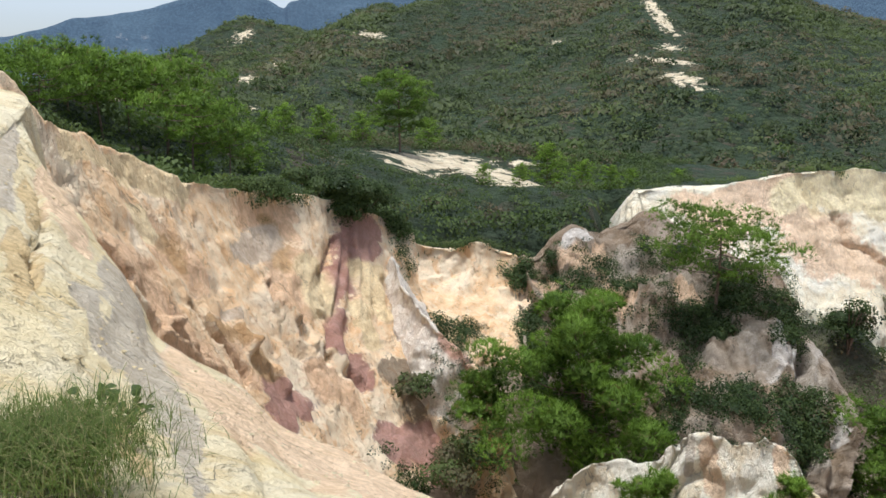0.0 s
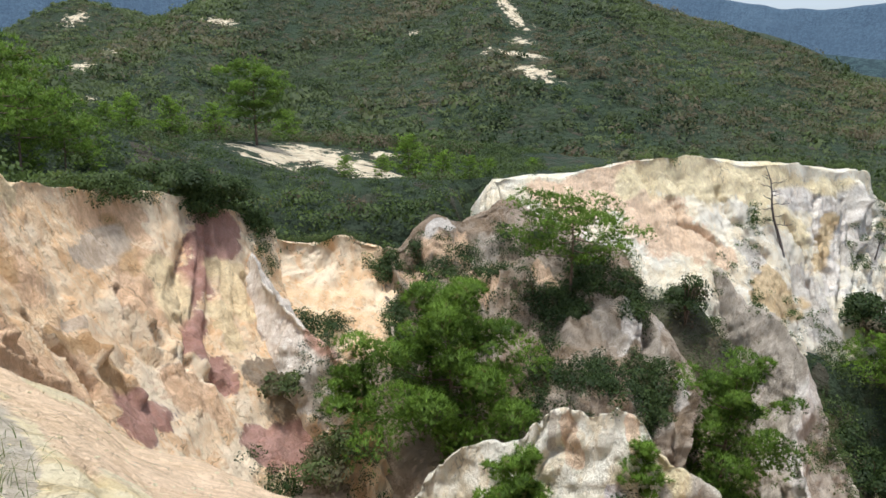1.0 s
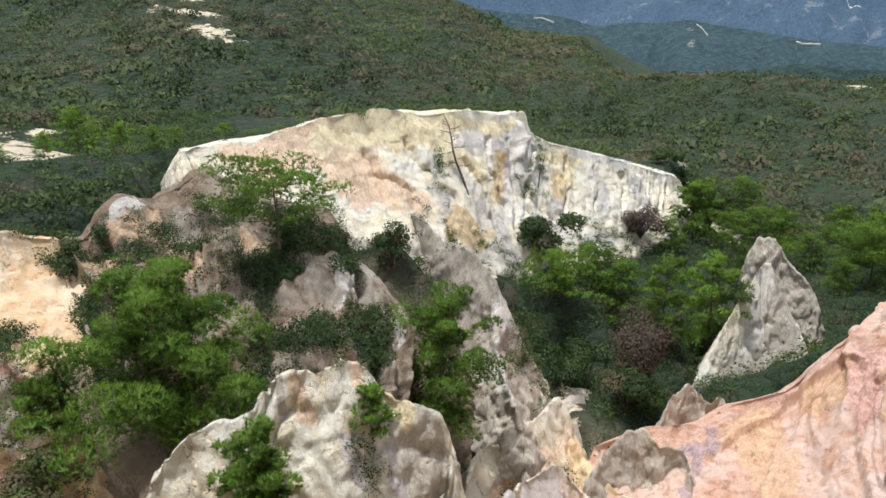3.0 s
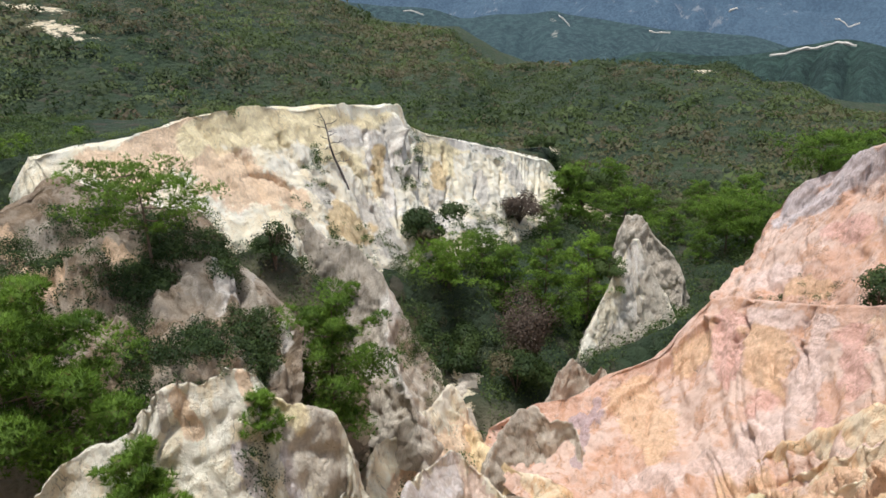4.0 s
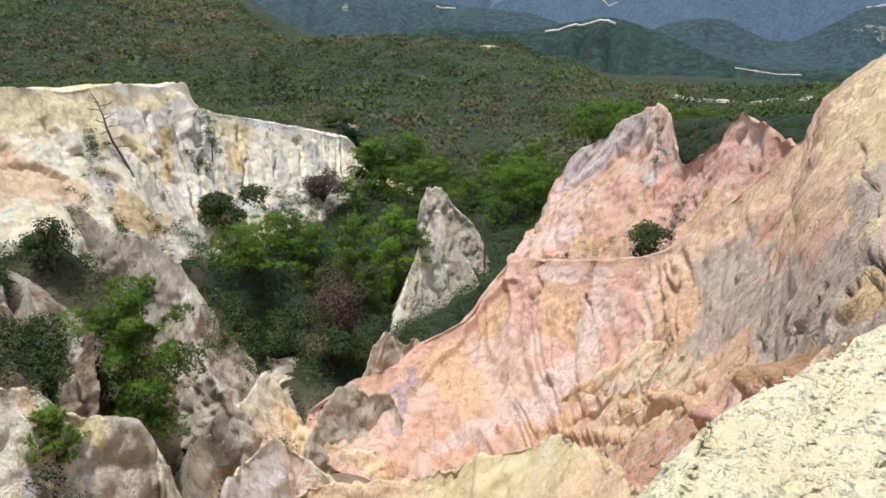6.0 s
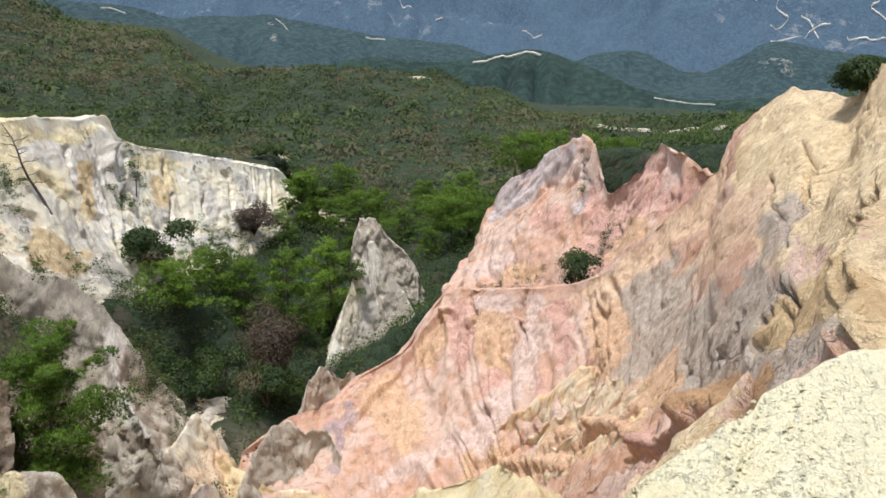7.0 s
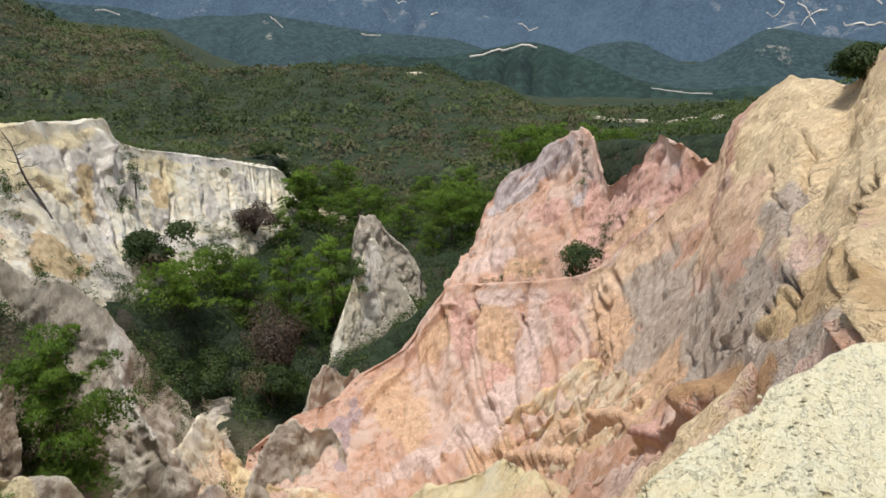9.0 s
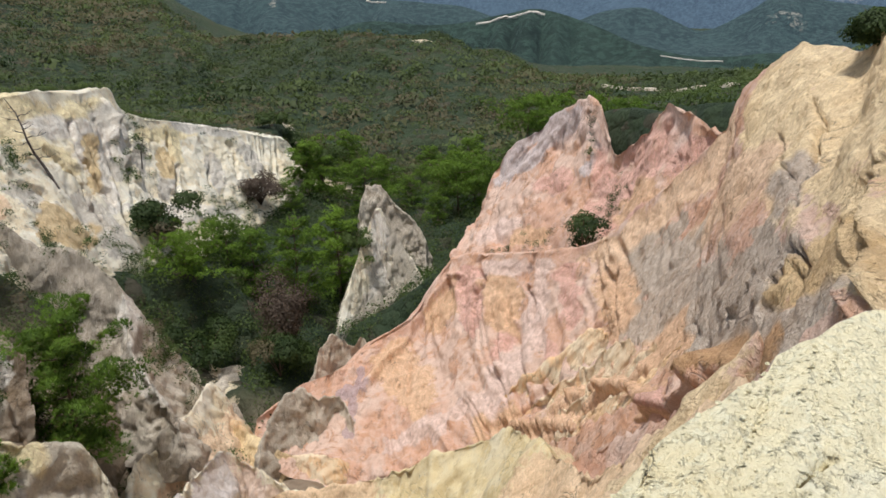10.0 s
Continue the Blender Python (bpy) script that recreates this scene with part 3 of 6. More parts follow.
def face_of_rock(name, crest, foot, material, label, back=4.0, bend=1.4, drop=1.2, step=0.2, rill=2.0, amp=0.7, rough=0.5, stains=(), seed=1, slant=0.0, run=1.6, skirt=1.4, top=0.28, cracks=(), calm=(), category="cliff"):
    """A bare slope between a crest and its foot, with the ground rolling over behind the crest."""
    if len(foot) != len(crest):
        foot = spline(foot, np.linspace(0, len(foot) - 1, len(crest)))
    both = (np.asarray(crest, float) + np.asarray(foot, float)) / 2
    s = even_steps(both, step)
    c, f = spline(crest, s), spline(foot, s)
    if category == "cliff":
        ragged = 0.3 * noise2(s * 1.1, 0 * s, seed + 51) + 0.18 * noise2(s * 3.1, 0 * s, seed + 52) + 0.12 * np.abs(noise2(s * 8.3, 0 * s, seed + 53))
    else:
        ragged = 0 * s
    rows = max(12, int(np.median(np.linalg.norm(f - c, axis=1)) / step))
    v = np.linspace(0, skirt, int(rows * skirt))[:, None]
    rows = len(v)
    face = np.empty((rows, len(s), 3))
    face[..., :2] = c[None, :, :2] + (f - c)[None, :, :2] * np.where(v < 1, v ** bend, 1 + (v - 1) * 0.45)[..., None]
    face[..., 2] = c[None, :, 2] + (f - c)[None, :, 2] * v
    out = c[:, :2] - f[:, :2]
    out /= np.linalg.norm(out, axis=1, keepdims=True) + 1e-9
    wide = max(3, len(s) // 12)
    ker = np.ones(wide) / wide
    out = np.stack([np.convolve(np.pad(out[:, k], wide // 2, mode="edge"), ker, "same")[wide // 2:wide // 2 + len(s)] for k in (0, 1)], 1)
    nb = max(6, int(back / (2 * step)))
    w = np.linspace(1, 0, nb, endpoint=False)[:, None]
    rear = np.empty((nb, len(s), 3))
    rear[..., :2] = c[None, :, :2] + out[None] * (w * back)[..., None]
    rear[..., 2] = c[None, :, 2] - drop * w ** 1.6
    pos = np.concatenate([rear, face])
    vv = np.concatenate([-w, v]) * np.ones((1, len(s)))
    su = np.ones((nb + rows, 1)) * s[None]
    mid = face[rows // 2]
    along = np.concatenate([[0], np.cumsum(np.linalg.norm(np.diff(mid, axis=0), axis=1))])[None] * np.ones((nb + rows, 1))
    down = np.concatenate([-w * back * np.ones((1, len(s))), v * np.linalg.norm(f - c, axis=1)[None]])
    env, still = np.clip(top + vv * 4, top, 1), 1.0
    for u0, v0, ru, rv, left in calm:
        still = still * (1 - (1 - left) * smooth(1.3, 0.6, np.hypot((su - u0) / ru, (vv - v0) / rv)))
    tall = np.linalg.norm(f - c, axis=1)
    lines = [(np.interp(u0, s, along[0]), v0 * np.interp(u0, s, tall), np.interp(u1, s, along[0]), v1 * np.interp(u1, s, tall), w, d) for u0, v0, u1, v1, w, d in cracks]
    pos, nrm = carve(pos, along, down, env, rill, amp, rough, seed, slant, run, lines, still)
    flip = nrm[nb + rows // 2, :, 2].mean() < 0
    pos[..., 2] += ragged[None] * np.clip(1 - np.abs(vv) * 6, 0, 1)
    lower_under(pos, vv, 0.95 if category == "cliff" else 0.6)
    faces = grid_faces(*pos.shape[:2])
    col = stain_values(su, np.maximum(vv, 0), stains, seed)
    ob = mesh_object(name, pos.reshape(-1, 3), faces[:, ::-1] if not flip else faces, material, colours=col.reshape(-1, 4))
    SURFACE[name] = (pos, su, vv)
    return tagged(ob, label, category, kind="structure")


def fin_of_rock(name, crest, base, material, label, lean=0.55, bend=1.15, step=0.2, rill=1.4, amp=0.5, rough=0.55, stains=(), seed=1, top=0.35, most=10.0, category="rock"):
    """A sharp fin: both flanks fall from its crest to the height base."""
    pts = [np.array(p, float) for p in crest]
    ends = []
    for a, b in ((pts[0], pts[1]), (pts[-1], pts[-2])):
        way = a[:2] - b[:2]
        way = way / (np.linalg.norm(way) + 1e-9) * min(2.0, max(0.6, 0.35 * (a[2] - base)))
        ends.append(np.array([a[0] + way[0], a[1] + way[1], max(base + 0.3, a[2] - most * 0.8)]))
    pts = [ends[0]] + pts + [ends[1]]
    s = even_steps(pts, step)
    c = spline(pts, s)
    tan = np.gradient(c[:, :2], axis=0)
    wide = max(3, len(s) // 5)
    ker = np.ones(wide) / wide
    tan = np.stack([np.convolve(np.pad(tan[:, k], wide // 2, mode="edge"), ker, "same")[wide // 2:wide // 2 + len(s)] for k in (0, 1)], 1)
    tan /= np.linalg.norm(tan, axis=1, keepdims=True) + 1e-9
    side = np.stack([tan[:, 1], -tan[:, 0]], 1)
    tall = np.clip(c[:, 2] - base, 0.3, most)
    rows = max(10, int(np.max(tall) * 1.15 / step))
    half = np.linspace(0, 1, rows)
    v = np.concatenate([-half[:0:-1], half])[:, None]
    pos = np.empty((len(v), len(s), 3))
    pos[..., :2] = c[None, :, :2] + side[None] * (np.sign(v) * np.abs(v) ** bend * tall[None] * lean)[..., None]
    pos[..., 2] = c[None, :, 2] - np.abs(v) * tall[None]
    along = np.concatenate([[0], np.cumsum(np.linalg.norm(np.diff(c, axis=0), axis=1))])[None] * np.ones((len(v), 1))
    su, vv = np.ones((len(v), 1)) * s[None] - 1, v * np.ones((1, len(s)))
    env = np.clip(top + np.abs(vv) * 4, top, 1)
    pos, nrm = carve(pos, along, np.abs(v) * tall[None], env, rill, amp, rough, seed)
    faces = grid_faces(*pos.shape[:2])
    flip = nrm[..., 2].mean() < 0
    jag = 0.4 * np.abs(noise2(along / 1.1, 0 * along, seed + 51)) + 0.2 * np.abs(noise2(along / 0.4, 0 * along, seed + 52)) - 0.2
    pos[..., 2] += jag * np.clip(1 - np.abs(vv) * 5, 0, 1) * np.clip(tall[None] / 4, 0, 1)
    lower_under(pos, vv, 0.3)
    col = stain_values(su, np.abs(vv), stains, seed)
    ob = mesh_object(name, pos.reshape(-1, 3), faces[:, ::-1] if not flip else faces, material, colours=col.reshape(-1, 4))
    SURFACE[name] = (pos, su, vv)
    return tagged(ob, label, category, kind="structure")


# ---------------------------------------------------------------- the land
BARE = [
    # place on the ground, radius across, radius along the slope
    ((79.3, 273.3, 68.0), 4.2, 10.5), ((79.4, 261.3, 62.5), 4.9, 9.0), ((79.6, 253.1, 58.4), 3.8, 7.5), ((83.1, 248.0, 55.7), 4.6, 6.0), ((75.7, 235.9, 50.4), 5.7, 7.5), ((59.4, 220.0, 46.7), 6.8, 3.8), ((65.9, 218.2, 45.8), 7.6, 5.2), ((71.2, 210.2, 44.9), 7.6, 4.5), ((64.2, 195.7, 41.1), 6.8, 6.0), ((67.3, 188.3, 38.8), 7.6, 6.0), ((62.8, 249.7, 55.8), 4.6, 3.0),
    ((-31.8, 309.8, 58.9), 10, 6), ((-110.0, 390.0, 64.7), 8, 6), ((-76.7, 271.4, 39.4), 6, 8), 
] + [
    ((-24.5, 117.1, 49.4), 10, 6), ((-49.1, 109.4, 44.0), 14, 10), ((-72.1, 299.4, 46.3), 8, 5),
    ((-63.3, 225.1, 30.5), 4.0, 5), ((-30.0, 106.1, 33.0), 3, 3), ((-3.2, 78.4, 30.9), 6, 11), ((0.4, 82.4, 30.3), 6, 12), ((4.1, 80.7, 29.7), 6, 12), ((7.5, 74.4, 29.4), 6, 9), ((10.5, 89.7, 29.3), 4, 1.5), ((43.2, 276.3, 54.4), 5, 5),
    ((41.1, 35.7, 9.2), 1.6, 3.0), ((38.5, 34.2, 9.0), 2.2, 3.2), ((35.5, 32.5, 10.2), 2.6, 3.4),
    ((103.0, 61.8, 34.8), 12, 6), ((203.1, 83.7, 23.9), 5, 4),
]


def axis(lo, hi, step, reach):
    """Even steps over the ravine, then steps that widen out to the horizon."""
    even = np.arange(lo, hi, step)
    out = step * 1.065 ** np.arange(1, 400)
    far = np.cumsum(out)
    far = far[far < reach]
    return np.concatenate([lo - far[::-1], even, even[-1] + far])


GX, GY = axis(-24, 106, 0.6, 3600), axis(-14, 106, 0.6, 3600)
GZ = land(*[a.ravel() for a in np.meshgrid(GX, GY)]).reshape(len(GY), len(GX))


def lower_under(pos, vv, part):
    """Keep the ground below a rock face that lies on it."""
    pick = pos[(vv > -0.75) & (np.abs(vv) < part)]
    ix, iy = np.searchsorted(GX, pick[:, 0]), np.searchsorted(GY, pick[:, 1])
    for ox in (-1, 0):
        for oy in (-1, 0):
            np.minimum.at(GZ, (iy + oy, ix + ox), pick[:, 2] - 0.55)


near = np.hypot(*np.meshgrid(GX, GY))
FEET = np.where(near < 1.15, 38.25, np.where(near < 1.7, 38.0, -50))


def ground_height(x, y):
    ix, iy = np.clip(np.searchsorted(GX, x) - 1, 0, len(GX) - 2), np.clip(np.searchsorted(GY, y) - 1, 0, len(GY) - 2)
    tx, ty = (x - GX[ix]) / (GX[ix + 1] - GX[ix]), (y - GY[iy]) / (GY[iy + 1] - GY[iy])
    return (GZ[iy, ix] * (1 - tx) + GZ[iy, ix + 1] * tx) * (1 - ty) + (GZ[iy + 1, ix] * (1 - tx) + GZ[iy + 1, ix + 1] * tx) * ty


def build_ground():
    for k in range(3):
        soft = sum(np.roll(np.roll(GZ, i, 0), j, 1) for i in (-1, 0, 1) for j in (-1, 0, 1)) / 9
        GZ[:] = np.where(near < 140, np.minimum(GZ, soft + 0.05), GZ)
    GZ[:] = np.maximum(GZ, FEET)
    x, y = np.meshgrid(GX, GY)
    bare = np.zeros(x.shape)
    for (px, py, pz), across, along in BARE:
        d = math.hypot(px, py)
        ux, uy = px / d, py / d
        da, dc = (x - px) * ux + (y - py) * uy, (x - px) * uy - (y - py) * ux
        bare = np.maximum(bare, np.clip(1.25 - np.hypot(da / along, dc / across), 0, 1))
    r = np.hypot(x, y)
    soil = (rim_distance(x.ravel(), y.ravel()).reshape(x.shape) < 0) * (1 - smooth(40, 52, r)) * smooth(5, 11, r)
    bare = np.maximum(bare, (r < 14) * 1.0)
    col = np.stack([bare, soil, 0 * bare], -1).reshape(-1, 3)
    ob = mesh_object("ground", np.stack([x, y, GZ], -1).reshape(-1, 3), grid_faces(*x.shape), GROUND, colours=col)
    tagged(ob, "rolling scrub-covered ground with bare pale patches and a ravine", "ground", kind="structure")


RANGE = {}


def mountain(name, crest, depth, low, label, spots, seed, material=None, rugged=0.4):
    """A far range: a ridge line with spurs that come down towards the valley."""
    s = np.linspace(0, len(crest) - 1, 420)
    c = spline(crest, s)
    rows = 70
    v = np.linspace(-0.5, 1, rows)[:, None]
    out = -c[:, :2] / np.linalg.norm(c[:, :2], axis=1, keepdims=True)
    pos = np.empty((rows, len(s), 3))
    pos[..., :2] = c[None, :, :2] + out[None] * (v * depth)[..., None]
    pos[..., 2] = c[None, :, 2] - (c[None, :, 2] - low) * np.abs(v) ** 0.9
    turn = np.ones((rows, 1)) * np.degrees(np.arctan2(c[:, 0], c[:, 1]))[None] / 4.5
    spur = np.abs(noise2(turn * 2.0 + 0.5 * v, v * 1.5, seed)) + 0.3 * np.abs(noise2(turn * 3.7 + 1.5 * v, v * 5, seed + 1))
    pos[..., 2] += (spur - 0.75) * rugged * (c[None, :, 2] - low) * np.clip(np.abs(v) * 4, 0.0, 1) * np.clip(1.1 - v, 0, 1) + 4 * noise2(pos[..., 0] / 40, pos[..., 1] / 40, seed + 4)
    bare = np.zeros((rows, len(s)))
    for u, w, ru, rw in spots:
        bare = np.maximum(bare, np.clip(1.4 - np.hypot((s[None] - u) / ru, (v - w) / rw), 0, 1))
    RANGE[name] = (pos, s, v[:, 0])
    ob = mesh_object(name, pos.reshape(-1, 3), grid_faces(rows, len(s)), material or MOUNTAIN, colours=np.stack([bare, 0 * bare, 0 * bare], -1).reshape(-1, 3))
    tagged(ob, label, "mountain", kind="structure")


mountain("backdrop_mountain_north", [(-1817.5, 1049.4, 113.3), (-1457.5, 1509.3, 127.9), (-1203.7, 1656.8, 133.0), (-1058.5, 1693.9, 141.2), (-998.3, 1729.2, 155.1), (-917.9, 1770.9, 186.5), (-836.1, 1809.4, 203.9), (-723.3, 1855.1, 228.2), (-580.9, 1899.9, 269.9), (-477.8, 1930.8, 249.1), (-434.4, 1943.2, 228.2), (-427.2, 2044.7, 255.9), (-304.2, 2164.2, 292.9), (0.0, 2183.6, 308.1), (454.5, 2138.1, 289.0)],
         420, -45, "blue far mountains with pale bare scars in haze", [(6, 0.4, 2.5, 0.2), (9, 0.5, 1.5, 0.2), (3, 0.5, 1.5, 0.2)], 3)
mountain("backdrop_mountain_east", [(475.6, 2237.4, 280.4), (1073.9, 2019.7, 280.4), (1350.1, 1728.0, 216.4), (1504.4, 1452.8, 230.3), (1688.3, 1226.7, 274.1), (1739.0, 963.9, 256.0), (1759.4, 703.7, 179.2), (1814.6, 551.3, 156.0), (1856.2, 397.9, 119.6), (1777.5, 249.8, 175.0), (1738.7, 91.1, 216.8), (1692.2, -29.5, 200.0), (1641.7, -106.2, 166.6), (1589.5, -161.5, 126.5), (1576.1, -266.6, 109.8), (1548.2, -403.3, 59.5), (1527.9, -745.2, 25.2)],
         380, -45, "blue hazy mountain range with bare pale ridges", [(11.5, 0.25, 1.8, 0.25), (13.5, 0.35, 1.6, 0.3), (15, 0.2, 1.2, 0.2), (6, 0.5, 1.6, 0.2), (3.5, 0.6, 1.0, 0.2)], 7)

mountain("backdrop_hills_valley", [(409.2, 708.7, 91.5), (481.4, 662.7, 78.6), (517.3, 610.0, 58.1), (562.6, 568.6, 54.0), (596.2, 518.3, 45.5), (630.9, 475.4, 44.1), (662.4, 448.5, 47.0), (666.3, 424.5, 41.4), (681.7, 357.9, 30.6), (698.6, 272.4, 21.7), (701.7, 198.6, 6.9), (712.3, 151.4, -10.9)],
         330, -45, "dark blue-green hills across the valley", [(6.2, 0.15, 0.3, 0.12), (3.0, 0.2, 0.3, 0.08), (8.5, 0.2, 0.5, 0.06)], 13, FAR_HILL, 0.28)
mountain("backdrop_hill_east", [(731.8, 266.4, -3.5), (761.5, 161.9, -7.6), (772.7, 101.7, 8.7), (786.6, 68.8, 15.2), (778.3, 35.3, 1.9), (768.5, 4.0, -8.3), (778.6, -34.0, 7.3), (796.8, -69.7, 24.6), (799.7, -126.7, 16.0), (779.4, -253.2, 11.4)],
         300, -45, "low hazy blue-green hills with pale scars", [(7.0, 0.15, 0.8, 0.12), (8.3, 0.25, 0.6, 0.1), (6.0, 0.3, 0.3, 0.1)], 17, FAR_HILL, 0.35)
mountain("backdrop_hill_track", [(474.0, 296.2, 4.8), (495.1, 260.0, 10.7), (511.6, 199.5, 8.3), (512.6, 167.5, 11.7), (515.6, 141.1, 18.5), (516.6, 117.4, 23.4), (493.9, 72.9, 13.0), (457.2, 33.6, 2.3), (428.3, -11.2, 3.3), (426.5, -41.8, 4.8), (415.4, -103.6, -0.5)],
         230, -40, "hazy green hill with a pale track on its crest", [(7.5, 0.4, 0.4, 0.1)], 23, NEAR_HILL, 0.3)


def track(name, way, width, label, lift=0.5):
    """A worn path: a thin uneven strip of pale earth that follows the ground."""
    p = spline(way, np.linspace(0, len(way) - 1, 60))
    if lift:
        p[:, 2] = ground_height(p[:, 0], p[:, 1]) + lift
    side = np.gradient(p[:, :2], axis=0)
    side = np.stack([side[:, 1], -side[:, 0]], 1) / np.linalg.norm(side, axis=1, keepdims=True)
    half = width * (0.5 + 0.35 * noise2(np.arange(60) / 2.3, np.zeros(60), 5))[:, None]
    rows = []
    for off, down in ((-1.3, -1.2), (-1, 0), (-0.3, 0.12), (0.4, 0.1), (1, 0), (1.3, -1.2)):
        rows.append(np.concatenate([p[:, :2] + side * half * off, p[:, 2:] + down], 1))
    ob = mesh_object(name, np.concatenate(rows), grid_faces(6, 60), PALE_ROCK, colours=np.zeros((360, 4)))
    tagged(ob, label, "track", kind="structure")


track("track_valley", [(174.6, 22.8, 16.0), (166.7, 11.6, 16.6), (157.1, 4.8, 17.9), (151.4, -1.1, 19.6), (113.2, -5.1, 25.2)], 1.0, "pale footpath across the valley")
track("track_ravine", [(43.5, 36.2, 9.0), (41.0, 35.3, 9.1), (37.3, 33.4, 9.3), (35.0, 31.2, 9.6), (33.3, 28.8, 10.1)], 1.5, "sandy gully path on the ravine bed", 0.25)


def scar(name, mount, width, ways, label):
    """Bare pale earth on a far range: ragged strips that lie on its surface along column, depth points."""
    pos, s, v = RANGE[mount]
    verts, faces = [], []
    for k, way in enumerate(ways):
        q = spline(way, np.linspace(0, len(way) - 1, 36))
        fu, fv = np.interp(q[:, 0], s, np.arange(len(s))), np.interp(q[:, 1], v, np.arange(len(v)))
        iu, iv = np.clip(fu.astype(int), 0, len(s) - 2), np.clip(fv.astype(int), 0, len(v) - 2)
        tu, tv = (fu - iu)[:, None], (fv - iv)[:, None]
        p = (pos[iv, iu] * (1 - tu) + pos[iv, iu + 1] * tu) * (1 - tv) + (pos[iv + 1, iu] * (1 - tu) + pos[iv + 1, iu + 1] * tu) * tv
        run = np.arange(36.0)
        half = width * np.clip(0.45 + 0.9 * noise2(run / 2.7, 0 * run + k, 5) + 0.5 * noise2(run / 1.1, 0 * run + k, 6), 0.1, 1.3) * np.sin(np.pi * (run + 0.6) / 36.2) ** 0.5
        out = -p / np.linalg.norm(p, axis=1, keepdims=True)
        rise = np.stack([out[:, 0] * 0.6, out[:, 1] * 0.6, 0 * run + 0.55], 1)
        rows = [p + rise * half[:, None] * w + out * 6 + np.array([0, 0, lift]) for w, lift in ((-1.1, -0.5 * width), (-1, 0.2 * width), (0, 0.3 * width), (1, 0.2 * width), (1.1, -0.5 * width))]
        verts.append(np.concatenate(rows)), faces.append(grid_faces(5, 36) + 180 * k)
    n = 180 * len(ways)
    ob = mesh_object(name, np.concatenate(verts), np.concatenate(faces), PALE_ROCK, colours=np.tile([*WHITE, 0.8], (n, 1)))
    return tagged(ob, label, "track", kind="structure")


scar("scar_range", "backdrop_mountain_east", 4.0, [
    [(11.30, 0.26), (11.49, 0.26), (11.80, 0.26)], [(12.83, 0.09), (12.41, 0.24), (12.87, 0.26), (12.30, 0.43)], [(13.67, 0.28), (13.40, 0.30), (13.06, 0.48), (12.41, 0.61)],
    [(13.94, 0.39), (14.32, 0.48), (14.55, 0.39), (14.82, 0.22)], [(14.32, 0.02), (14.21, 0.07), (14.47, 0.11)], [(5.69, 0.28), (5.77, 0.35), (5.84, 0.43)],
    [(6.15, 0.63), (6.19, 0.61), (6.26, 0.57)], [(7.60, 0.50), (7.75, 0.48), (7.94, 0.50)], [(13.14, 0.24), (13.37, 0.28), (13.52, 0.41)]], "bare pale scars along the ridges of a far range")
scar("scar_valley", "backdrop_hills_valley", 1.6, [[(6.46, 0.02), (6.80, 0.04), (6.98, 0.09)], [(8.20, 0.02), (8.32, 0.02), (8.44, 0.02)], [(2.89, 0.02), (3.07, 0.02), (3.26, 0.04)]], "small bare scars on hills across the valley")
scar("track_crest", "backdrop_hill_track", 1.7, [[(3.10, 0.02), (3.84, 0.02), (4.5, 0.02), (5.13, 0.02)]], "pale bare track along the crest of a far hill")
scar("track_low", "backdrop_hill_track", 0.7, [[(7.18, 0.02), (7.52, 0.02), (7.97, 0.02)]], "thin pale track at the foot of far hills")

